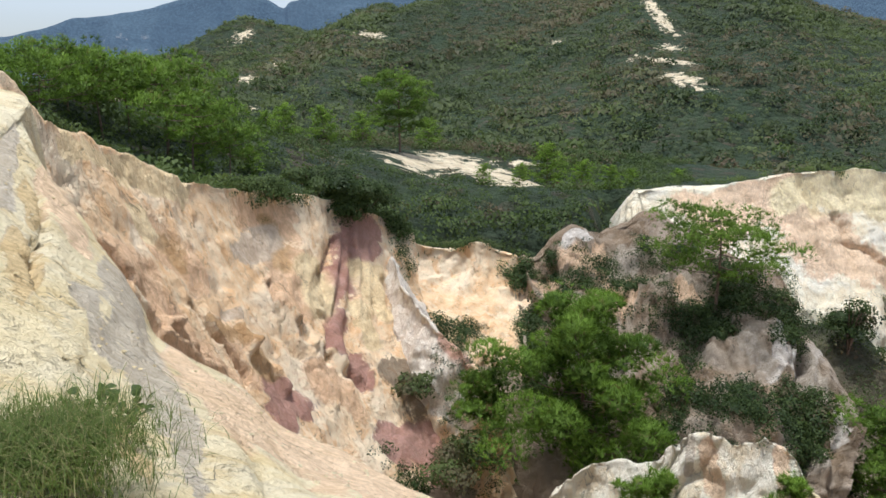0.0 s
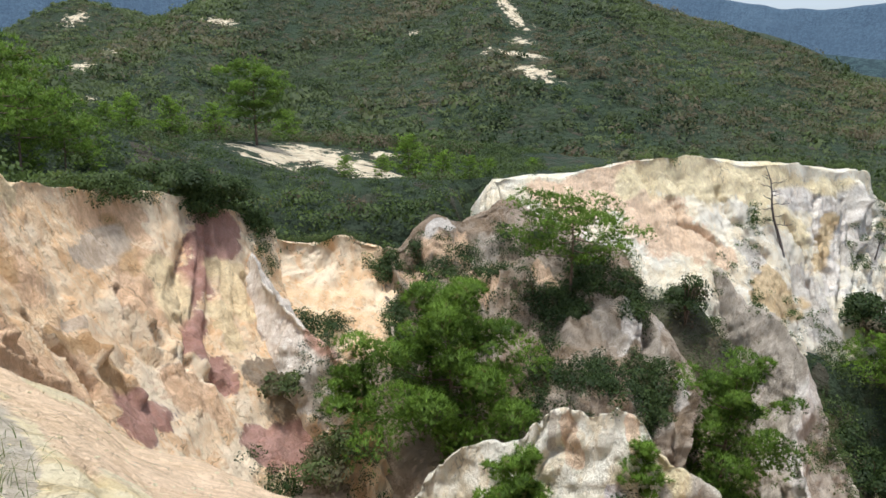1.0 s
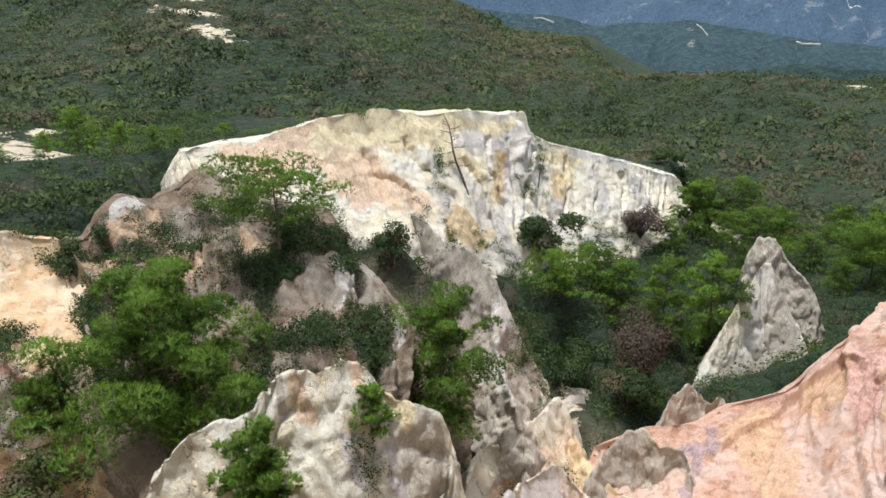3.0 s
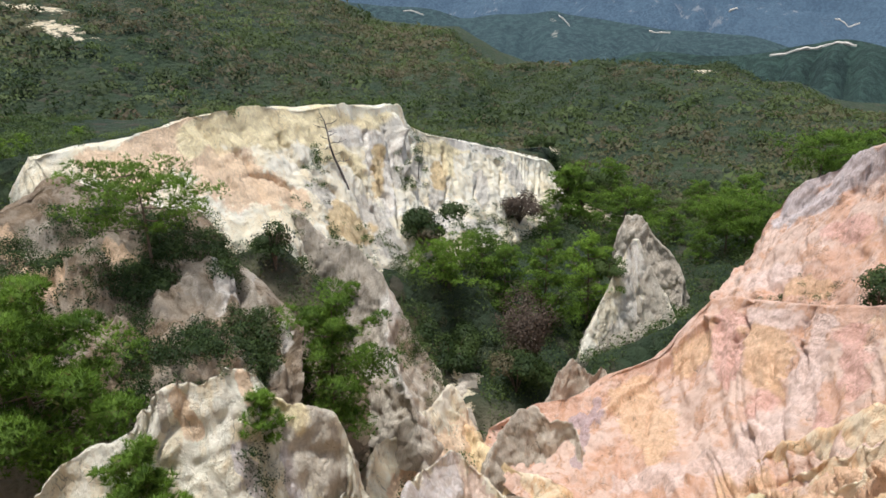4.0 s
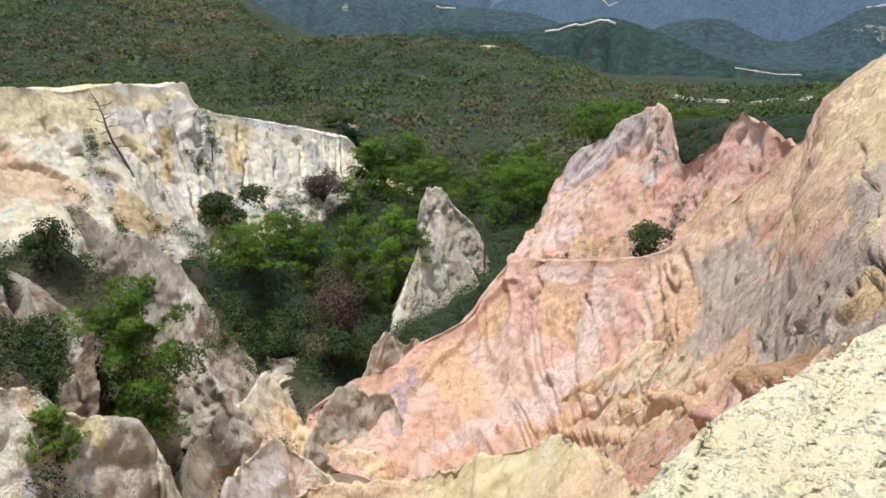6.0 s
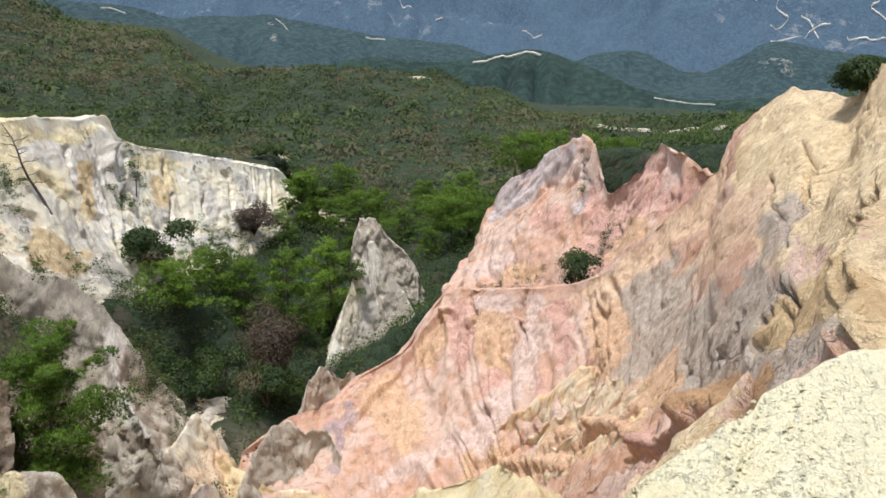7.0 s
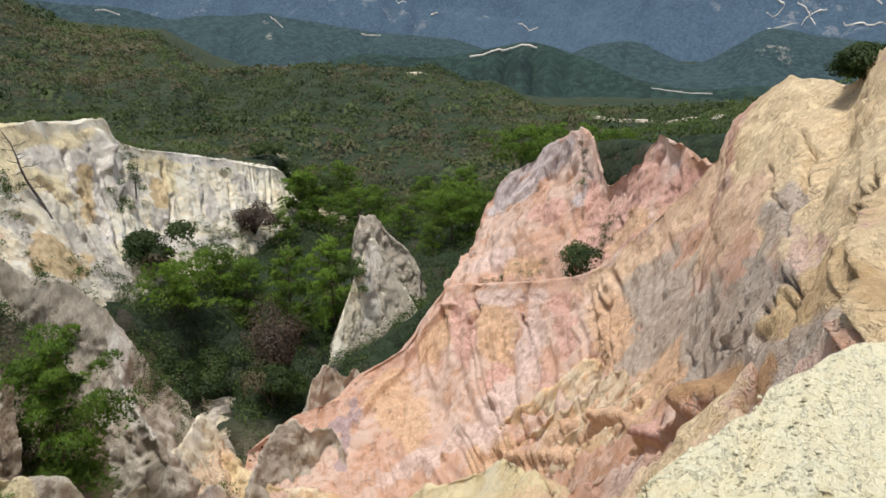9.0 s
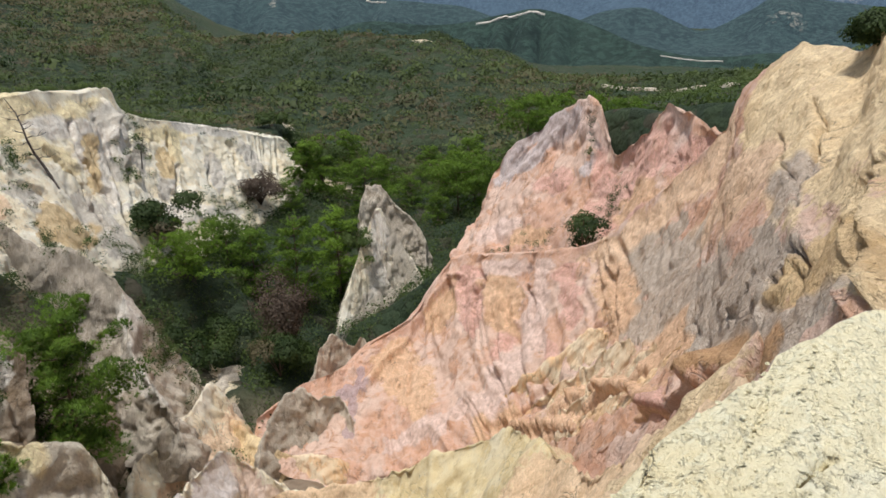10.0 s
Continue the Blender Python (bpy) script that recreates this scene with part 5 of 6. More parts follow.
fin_of_rock("rib_cream_low", [(21.6, 26.5, 13.9), (23.4, 27.6, 15.0), (26.0, 28.3, 14.6), (29.8, 29.1, 14.1), (34.1, 30.7, 13.4)], 5.0, WHITE_ROCK, "low cream rib beside a sandy path", lean=0.7, rill=1.1, amp=0.35, step=0.15, seed=151, stains=paint(PEACH, (1.0, 0.4, 4.0, 0.5, 1.2, 0.2)))
# the shoulder on which the camera stands
face_of_rock("slope_yellow",
    [(-16.3, 14.7, 40.6), (-10.7, 16.9, 39.8), (-8.9, 14.5, 39.1), (-7.6, 12.8, 38.5), (-5.9, 11.3, 37.3), (-4.9, 10.4, 36.5), (-4.3, 9.9, 36.0), (-3.3, 10.0, 35.3), (-2.5, 9.4, 34.9), (-1.6, 9.4, 34.4), (-0.3, 8.3, 34.4), (1.5, 6.9, 34.5), (3.0, 5.2, 34.8)],
    [(-5.6, 1.0, 37.9), (-4.3, 1.6, 38.0), (-3.1, 1.8, 38.1), (-2.3, 1.8, 38.1), (-1.8, 1.7, 38.2), (-1.4, 1.6, 38.2), (-1.0, 1.6, 38.2), (-0.7, 1.4, 38.2), (-0.4, 1.4, 38.2), (-0.1, 1.3, 38.2), (0.1, 1.1, 38.2), (0.4, 1.0, 38.2), (0.6, 0.9, 38.2)],
    YELLOW_ROCK, "bare pale yellow slope with grey streaks underfoot", step=0.09, rill=0.9, amp=0.14, rough=0.09, seed=121, bend=1.0, back=3.0, drop=7.0, top=0.5, skirt=1.0, category="slope",
    stains=paint(ASH, (4.35, 0.12, 5.33, 0.15, 0.26, 0.14), (4.16, 0.39, 4.92, 0.46, 0.19, 0.07), (5.33, 0.33, 6.42, 0.57, 0.22, 0.10), (6.42, 0.61, 6.67, 0.73, 0.12, 0.04), (4.83, 0.25, 5.77, 0.33, 0.37, 0.17), (2.07, 0.15, 2.66, 0.33, 0.30, 0.07)) + paint(OCHRE, (3.17, 0.45, 3.61, 0.50, 0.09, 0.08), (2.99, 0.23, 3.36, 0.28, 0.06, 0.07), (5.33, 0.67, 6.06, 0.74, 0.05, 0.03)) + paint(PEACH, (7.04, 0.31, 8.57, 0.20, 0.53, 0.25), (8.57, 0.20, 9.72, 0.14, 0.33, 0.25), (6.06, 0.08, 6.67, 0.31, 0.12, 0.16), (3.17, 0.02, 3.79, 0.15, 0.18, 0.11)),
    cracks=[(6.67, 0.46, 7.32, 0.51, 0.05, 0.16), (7.32, 0.51, 8.15, 0.62, 0.05, 0.16), (5.03, 0.18, 6.30, 0.37, 0.05, 0.1), (3.11, 0.17, 3.36, 0.43, 0.08, 0.2), (3.36, 0.43, 3.61, 0.50, 0.08, 0.2)])
face_of_rock("ledge_cream",
    [(1.9, 0.7, 37.8), (2.3, 0.4, 37.8), (2.8, -0.1, 38.4), (3.1, -0.2, 38.4), (3.5, -0.5, 38.5), (3.8, -0.7, 38.5), (4.1, -0.8, 38.5), (4.2, -1.0, 38.6), (4.5, -1.2, 38.6), (4.7, -1.4, 38.6), (4.9, -1.8, 38.5), (4.8, -2.1, 38.1), (4.5, -3.1, 38.1)],
    [(0.4, 0.2, 38.4), (0.4, 0.2, 38.4), (0.5, 0.1, 38.4), (0.6, 0.0, 38.4), (0.6, -0.1, 38.4), (0.6, -0.1, 38.4), (0.5, -0.2, 38.4), (0.6, -0.3, 38.4), (0.6, -0.4, 38.4), (0.6, -0.5, 38.4), (0.5, -0.6, 38.3), (0.5, -0.7, 38.3), (0.5, -0.9, 38.3)],
    CRUMB_ROCK, "crumbly cream rock ledge with fine cracks underfoot", step=0.03, rill=0.5, amp=0.03, rough=0.06, seed=131, bend=0.9, back=1.2, drop=3.5, top=0.8, skirt=1.0, category="ledge",
    cracks=cleft(0.03, 0.12, ((6.99, 0.306), (7.27, 0.298), (7.56, 0.289))))
build_ground()


# ---------------------------------------------------------------- growth
rng = np.random.default_rng(7)


def ground_at(x, y):
    """Height of the top surface at a place: the land, or a rock face over it."""
    z = float(ground_height(np.array([x]), np.array([y]))[0])
    for pos, su, vv in SURFACE.values():
        d = (pos[..., 0] - x) ** 2 + (pos[..., 1] - y) ** 2
        k = np.unravel_index(np.argmin(d), d.shape)
        if d[k] < 0.12:
            near = pos[..., 2][d < d[k] + 0.05]
            z = max(z, float(near.max()))
    return z


def unit(n):
    v = rng.normal(size=(n, 3))
    return v / np.linalg.norm(v, axis=1, keepdims=True)


def leaf_cloud(centres, radii, per, size, flat=0.75, tint=None, quads=True, up=0.25):
    """Leaves round each centre: four-cornered blades, turned every way, thicker towards the outside."""
    n = len(centres) * per
    c, r = np.repeat(centres, per, 0), np.repeat(radii, per)
    d = unit(n)
    d[:, 2] = np.where(d[:, 2] < -0.25, -d[:, 2], d[:, 2])
    lump = 1 + 0.35 * noise3(d * 1.7 + c * 0.37, 77)
    p = c + d * (r * lump * rng.uniform(0.45, 1.0, n) ** 0.6)[:, None] * np.array([1, 1, flat])
    lie = d + 0.6 * unit(n)
    ax = np.cross(lie, unit(n))
    ax /= np.linalg.norm(ax, axis=1, keepdims=True) + 1e-9
    bx = np.cross(lie, ax)
    bx /= np.linalg.norm(bx, axis=1, keepdims=True) + 1e-9
    way = d * np.array([1, 1, 1.3]) + np.array([0, 0, up]) + 0.45 * unit(n)
    way /= np.linalg.norm(way, axis=1, keepdims=True)
    bx *= np.where(np.sum(np.cross(bx, ax) * way, 1) < 0, -1, 1)[:, None]
    ln = (np.repeat(np.broadcast_to(size, len(centres)), per) * rng.uniform(0.6, 1.3, n))[:, None]
    if quads:
        v = np.stack([p - ax * ln * 0.5, p + bx * ln * 0.36, p + ax * ln * 0.5, p - bx * ln * 0.36], 1)
    else:
        v = np.stack([p - ax * ln * 0.4, p + bx * ln * 0.5, p + ax * ln * 0.5], 1)
    k = v.shape[1]
    t = np.repeat(tint if tint is not None else np.c_[rng.uniform(0, 1, len(centres)), np.zeros((len(centres), 2))], per * k, 0)
    return v.reshape(-1, 3), np.arange(n * k).reshape(n, k), t, np.repeat(way, k, 0)


def tints(n, dry=0.12, spread=1.0, drift=0.0):
    t = np.clip(rng.normal(0.4, 0.26 * spread, n) + drift, 0, 1)
    return np.c_[t, np.where(rng.uniform(0, 1, n) < dry, rng.uniform(0.3, 0.9, n), 0), np.zeros(n)]


def polar_points(n, az, dist):
    a = np.radians(rng.uniform(*az, n))
    r = np.sqrt(rng.uniform(dist[0] ** 2, dist[1] ** 2, n))
    return r * np.sin(a), r * np.cos(a)


def bare_at(x, y):
    out = np.zeros(len(x))
    for (px, py, pz), across, along in BARE:
        d = math.hypot(px, py)
        da, dc = ((x - px) * px + (y - py) * py) / d, ((x - px) * py - (y - py) * px) / d
        out = np.maximum(out, 1.25 - np.hypot(da / along, dc / across))
    return out


def scrub(name, x, y, radius, per, size, material, label, flat=0.75, dry=0.12, sink=0.15, quads=True, z=None, up=0.25):
    z = ground_height(x, y) if z is None else z
    c = np.stack([x, y, z + radius * (flat * 0.35 - sink)], 1)
    drift = 0.45 * noise2(x / 14, y / 14, 71) + 0.45 * noise2(x / 47, y / 47, 72)
    v, f, t, way = leaf_cloud(c, radius, per, size, flat, tints(len(x), np.clip(dry * (1 + 3 * noise2(x / 33, y / 33, 73)), 0, 0.8), drift=drift), quads, up)
    ob = mesh_object(name, v, f, material, colours=t, layer="tint", normals=way)
    return tagged(ob, label, "shrubs", kind="stuff")


# scrub of the hills
x, y = polar_points(30000, (-40, 100), (125, 470))
az, dist = np.degrees(np.arctan2(x, y)), np.hypot(x, y)
reach = np.interp(az, [-26, 17, 35, 55, 70, 82, 100], [455, 420, 385, 290, 240, 215, 300])
keep = (bare_at(x, y) < rng.uniform(0.1, 0.9, len(x))) & (dist < reach)
x, y = x[keep], y[keep]
patch = noise2(x / 28, y / 28, 61)
rad = rng.uniform(0.9, 1.8, len(x)) * (1 + 0.7 * np.clip(patch, 0, 1)) * np.where(rng.uniform(0, 1, len(x)) < 0.05, 1.8, 1)
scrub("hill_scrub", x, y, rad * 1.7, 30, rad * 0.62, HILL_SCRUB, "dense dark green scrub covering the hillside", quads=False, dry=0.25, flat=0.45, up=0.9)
# taller bushes and low trees among it
x, y = polar_points(1500, (-40, 100), (125, 440))
az, dist = np.degrees(np.arctan2(x, y)), np.hypot(x, y)
keep = (bare_at(x, y) < 0.05) & (dist < np.interp(az, [-26, 17, 35, 55, 70, 82, 100], [445, 410, 375, 280, 230, 205, 290])) & (noise2(x / 40, y / 40, 67) + 0.5 * noise2(x / 13, y / 13, 68) > rng.uniform(-0.3, 0.6, len(x)))
x, y = x[keep], y[keep]
rad = rng.uniform(1.3, 3.0, len(x))
scrub("hill_bushes", x, y, rad, 70, rad * 0.3, SCRUB, "darker bushes and low trees scattered over the hillside", flat=0.85, dry=0.08, sink=-0.25, up=0.5)
# scrub of the high ground behind the cliffs
x, y = polar_points(3600, (-40, 20), (30, 130))
side = rim_distance(x, y)
keep = (side > 1.2) & (bare_at(x, y) < rng.uniform(0.05, 0.5, len(x))) & ((side > 9) | (np.degrees(np.arctan2(x, y)) < 16.5))
x, y = x[keep], y[keep]
rad = rng.uniform(0.7, 1.7, len(x)) * (1 + 0.5 * np.clip(noise2(x / 9, y / 9, 63), -0.5, 1))
scrub("plateau_scrub", x, y, rad, 66, rad * 0.19, SCRUB, "mixed green shrubs and ferns on the high ground", dry=0.16)
x, y = polar_points(1500, (76, 108), (50, 135))
side = rim_distance(x, y)
keep = side > 5
x, y = x[keep], y[keep]
rad = rng.uniform(0.7, 1.6, len(x))
scrub("east_scrub", x, y, rad, 34, rad * 0.24, SCRUB, "dark green scrub beyond the pink ridge", dry=0.1)
# growth in the bed of the ravine
x, y = polar_points(3800, (42, 77), (42, 150))
keep = (rim_distance(x, y) < -1) & (bare_at(x, y) < 0.2) & ((np.hypot(x, y) > 50) | (np.degrees(np.arctan2(x, y)) < 53))
x, y = x[keep], y[keep]
rad = rng.uniform(0.7, 1.8, len(x))
scrub("ravine_scrub", x, y, rad, 64, rad * 0.15, SCRUB, "dark leafy undergrowth filling the ravine", dry=0.12)


def tube(points, radii, sides=6):
    """A tapered round limb along points."""
    p, r = np.asarray(points, float), np.asarray(radii, float)
    t = np.gradient(p, axis=0)
    t /= np.linalg.norm(t, axis=1, keepdims=True) + 1e-9
    a = np.cross(t, [0.31, 0.17, 0.93])
    a /= np.linalg.norm(a, axis=1, keepdims=True) + 1e-9
    b = np.cross(t, a)
    w = np.linspace(0, 2 * math.pi, sides, endpoint=False)
    ring = p[:, None] + (a[:, None] * np.cos(w)[None, :, None] + b[:, None] * np.sin(w)[None, :, None]) * r[:, None, None]
    k = np.arange(len(p) * sides).reshape(len(p), sides)
    nx = np.roll(k, -1, 1)
    f = np.stack([k[:-1], nx[:-1], nx[1:], k[1:]], -1).reshape(-1, 4)
    return ring.reshape(-1, 3), f


def joined(pieces):
    vs, fs, n = [], [], 0
    for v, f in pieces:
        vs.append(v), fs.append(f + n)
        n += len(v)
    return np.concatenate(vs), np.concatenate(fs)


def tufts(centres, out, length, blades, tint):
    """Needle tufts: thin blades that spread from each centre round the direction out."""
    n = len(centres) * blades
    c, o = np.repeat(centres, blades, 0), np.repeat(out, blades, 0)
    d = unit(n) * 0.85 + o
    d /= np.linalg.norm(d, axis=1, keepdims=True)
    w = np.cross(d, unit(n))
    w /= np.linalg.norm(w, axis=1, keepdims=True) + 1e-9
    ln = (np.repeat(length, blades) * rng.uniform(0.7, 1.2, n))[:, None]
    way = o + 0.55 * d + 0.25 * unit(n)
    way /= np.linalg.norm(way, axis=1, keepdims=True)
    w *= np.where(np.sum(np.cross(w, d) * way, 1) < 0, -1, 1)[:, None]
    v = np.stack([c - w * ln * 0.07, c + w * ln * 0.07, c + d * ln], 1).reshape(-1, 3)
    return v, np.arange(n * 3).reshape(n, 3), np.repeat(tint, blades * 3, 0), np.repeat(way, 3, 0)


def pine(name, height, width, start=0.25, style="round", count=700, lean=(0.0, 0.0), needle=0.38, label="", light=0.5):
    """A hill pine: bent trunk, limbs, and a crown of needle tufts in separate layers."""
    root = new(name)
    h = np.linspace(0, 1, 9)
    bend = 0.05 * height
    trunk = np.stack([lean[0] * height * h ** 1.3 + bend * np.sin(h * 3.1 + rng.uniform(0, 6)) * h, lean[1] * height * h ** 1.3 + bend * np.cos(h * 2.7 + rng.uniform(0, 6)) * h, h * height * 0.95 - 0.3 * (1 - h)], 1)
    v, f = tube(trunk, 0.017 * height * (1.05 - 0.88 * h), 7)
    mesh_object("trunk", v, f, BARK, root)
    cs, os, ts = [], [], []
    total = 19 if style == "round" else 13
    for k in range(total):
        u = start + (0.97 - start) * ((k + rng.uniform(0, 0.7)) / total)
        base = np.array([np.interp(u, h, trunk[:, a]) for a in range(3)])
        az = k * 2.4 + rng.uniform(-0.4, 0.4)
        q = (u - start) / (1 - start)
        reach = width / 2 * ((1 - 0.72 * q ** 1.4) * (0.72 + 0.28 * min(1, q * 4)) if style == "round" else (0.55 + 0.5 * math.sin(math.pi * min(1, 0.15 + q * 0.85)))) * rng.uniform(0.75, 1.1)
        rise = reach * (0.18 + 0.55 * q) if style == "round" else reach * rng.uniform(0.1, 0.4)
        s = np.linspace(0, 1, 6)
        path = base + np.stack([np.cos(az) * reach * s, np.sin(az) * reach * s, rise * s ** 1.6 - 0.06 * reach * np.sin(s * 3.1)], 1)
        mesh_object("branch", *tube(path, 0.0065 * height * (1.05 - 0.85 * s), 5), BARK, root)
        clumps = max(4, int(3 + 9 * reach / width))
        along = np.linspace(0.38, 1.0, clumps) + rng.uniform(-0.06, 0.04, clumps)
        heart = np.stack([np.interp(along, s, path[:, a]) for a in range(3)], 1) + rng.normal(size=(clumps, 3)) * np.array([0.17, 0.17, 0.06]) * reach
        size = (0.17 * reach + 0.14 * width / 4) * rng.uniform(0.75, 1.35, clumps)
        m = max(14, int(2.2 * count / total * (0.5 + reach / width * 1.6) / clumps))
        for c, r in zip(heart, size):
            d = unit(m)
            d[:, 2] = np.where(d[:, 2] < -0.3, -d[:, 2], d[:, 2])
            cs.append(c + d * r * rng.uniform(0.55, 1.0, (m, 1)) * np.array([1, 1, 0.6]))
            o = d + np.array([0, 0, 0.55])
            os.append(o / np.linalg.norm(o, axis=1, keepdims=True))
            # Tufts that face up are painted lighter, as if lit from above.
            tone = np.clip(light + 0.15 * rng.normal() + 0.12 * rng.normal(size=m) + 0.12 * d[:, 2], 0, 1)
            ts.append(np.c_[tone, np.where(rng.uniform(0, 1, m) < 0.03, 0.6, 0), np.zeros(m)])
    top = trunk[-1] + rng.normal(size=(max(8, count // 25), 3)) * np.array([0.06 * width, 0.06 * width, 0.05 * height])
    # The leader at the top gets the same painted lightening.
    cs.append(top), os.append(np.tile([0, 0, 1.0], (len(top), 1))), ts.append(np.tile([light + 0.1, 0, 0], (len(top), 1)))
    cs = np.concatenate(cs)
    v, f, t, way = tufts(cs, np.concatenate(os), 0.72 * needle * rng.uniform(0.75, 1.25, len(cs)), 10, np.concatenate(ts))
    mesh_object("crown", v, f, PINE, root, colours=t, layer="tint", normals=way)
    return tagged(root, label, "pine tree")


def stand(ob, at, turn=0.0):
    ob.matrix_basis = pose(*at[:3], 0, 0, turn)
    return ob


def more(ob, group, places):
    """Copies of a tree, each scaled to its own height."""
    tall = ob["height"]
    for k, at in enumerate(places):
        m = pose(*at[:3], 0, 0, 67 * k + 30) @ Matrix.Scale(min(1.5, max(0.45, at[3] / tall)), 4)
        tagged(copy_thing(ob, m), group=group)
    tagged(ob, group=group)


def bush(name, width, height, leaves, size, label, material=None, light=0.45, dry=0.05, twiggy=0):
    """A rounded shrub: stems from the root and lumps of small leaves."""
    root = new(name)
    material = material or SCRUB
    for k in range(9 + twiggy):
        az, out = rng.uniform(0, 6.28), rng.uniform(0.25, 0.95)
        s = np.linspace(0, 1, 5)
        tip = np.array([math.cos(az) * width / 2 * out, math.sin(az) * width / 2 * out, height * rng.uniform(0.55, 0.98)])
        path = s[:, None] * tip * np.array([1, 1, 1]) + np.stack([0 * s, 0 * s, 0.12 * height * np.sin(s * 3.1)], 1) + rng.normal(size=(5, 3)) * 0.02 * width * s[:, None]
        v, f = tube(path, 0.014 * height * (1.1 - s), 4)
        mesh_object("stem", v, f, TWIGS if twiggy else BARK, root, colours=np.tile([0.4, 0, 0], (len(v), 1)), layer="tint")
    n = 9
    a, o = rng.uniform(0, 6.28, n), np.sqrt(rng.uniform(0, 1, n)) * 0.36
    lump = np.stack([np.cos(a) * o * width, np.sin(a) * o * width, height * rng.uniform(0.3, 0.75, n)], 1)
    t = np.c_[np.clip(light + 0.2 * rng.normal(size=n), 0, 1), np.where(rng.uniform(0, 1, n) < dry, 0.7, 0), np.zeros(n)]
    v, f, t, way = leaf_cloud(lump, np.full(n, 0.27 * (width + height) / 2), 2 * leaves // n, np.full(n, size), 0.85, t)
    mesh_object("foliage", v, f, material, root, colours=t, layer="tint", normals=way)
    return tagged(root, label, "shrub")


def dead_tree(name, height, label, lean=(-0.08, 0.0)):
    root = new(name)
    h = np.linspace(0, 1, 8)
    trunk = np.stack([lean[0] * height * h + 0.02 * height * np.sin(h * 9), lean[1] * height * h + 0.03 * height * np.sin(h * 6), h * height], 1)
    v, f = tube(trunk, 0.019 * height * (1.05 - 0.85 * h), 6)
    mesh_object("trunk", v, f, DEAD_WOOD, root)
    for k in range(13):
        u = 0.35 + 0.6 * k / 13
        base = np.array([np.interp(u, h, trunk[:, a]) for a in range(3)])
        az = k * 2.4
        reach = height * rng.uniform(0.12, 0.26) * (1.25 - 0.7 * u)
        s = np.linspace(0, 1, 5)
        path = base + np.stack([np.cos(az) * reach * s, np.sin(az) * reach * s, reach * rng.uniform(-0.1, 0.5) * s + 0.05 * reach * np.sin(s * 8)], 1)
        twig = path[2] + np.stack([np.cos(az + 0.9) * reach * 0.5 * s, np.sin(az + 0.9) * reach * 0.5 * s, reach * 0.25 * s], 1)
        v, f = joined([tube(path, 0.006 * height * (1.05 - 0.85 * s), 4), tube(twig, 0.0042 * height * (1.05 - 0.85 * s), 4)])
        mesh_object("branch", v, f, DEAD_WOOD, root)
    return tagged(root, label, "dead tree")


def pine_at(at, start=0.12, style="round", density=26.0, needle=0.34, label="", light=0.45, lean=(0.0, 0.0), turn=0.0):
    x, y, z, h, w = at
    ob = pine("pine_tree", h, w, start, style, int(density * w * max(h, w * 0.7)), lean, needle, label, light)
    ob["height"] = h
    return stand(ob, at, turn)


def bush_at(at, density, size, label, material=None, light=0.45, dry=0.05, twiggy=0):
    x, y, z, h, w = at
    return stand(bush("shrub", w, h, int(density * w * (w + h) / 2), size, label, material, light, dry, twiggy), at)


# single trees of the ravine
pine_at((6.9, 31.4, 20.9, 8.4, 11.6), 0.03, density=52, needle=0.4, label="large bushy green pine growing low in the ravine", light=0.42)
pine_at((2.0, 31.8, 23.1, 2.4, 3.8), 0.05, density=40, label="bushy green pine beside a larger one", light=0.35)
pine_at((7.5, 22.0, 21.5, 4.6, 3.6), 0.04, density=80, needle=0.34, label="young green pine beside a white fin of rock", light=0.5)
pine_at((22.2, 29.7, 16.5, 8.5, 8.8), 0.04, density=50, label="full green pine standing before a grey rib", light=0.38)
pine_at((16.6, 39.1, 25.7, 7.0, 8.2), 0.45, "flat", 22, label="flat-topped pine leaning from the brown slope", light=0.5, lean=(-0.08, -0.04))
pine_at((12.4, 21.4, 24.2, 2.1, 2.0), 0.05, density=50, needle=0.28, label="small pine rooted on a white rock fin", light=0.6)
stand(dead_tree("dead_tree", 7.4, "bare grey dead tree leaning from the white cliff", (-0.12, 0.36)), (39.5, 48.4, 25.1))
stand(dead_tree("dead_tree", 4.0, "small bare dead tree in a crack of the white cliff", (0.1, -0.1)), (53.7, 53.4, 22.9))
pine_at((46.1, 42.7, 15.3, 4.1, 8.3), 0.08, density=28, needle=0.38, label="bright green rounded pine on the ravine bed", light=0.7)
pine_at((54.4, 41.4, 8.9, 8.2, 7.2), 0.1, density=26, needle=0.38, label="green pine crowded in the ravine", light=0.42)
pine_at((55.5, 37.1, 8.3, 10.1, 7.6), 0.1, density=26, needle=0.38, label="green pine among others on the ravine bed", light=0.45)
pine_at((61.3, 35.4, 6.9, 10.9, 8.0), 0.12, density=26, needle=0.38, label="yellowish green pine crowded in the ravine", light=0.95)
pine_at((54.6, 44.9, 12.7, 5.0, 7.4), 0.1, density=24, needle=0.38, label="dark green pine behind the brighter ones", light=0.3)
pine_at((88.3, 30.8, 8.9, 8.5, 9.6), 0.35, "flat", 22, 0.42, label="umbrella-shaped pine with visible trunk", light=0.42)
pine_at((79.9, 49.9, 11.7, 8.8, 8.0), 0.15, density=22, needle=0.55, label="green pine in the upper ravine", light=0.5)
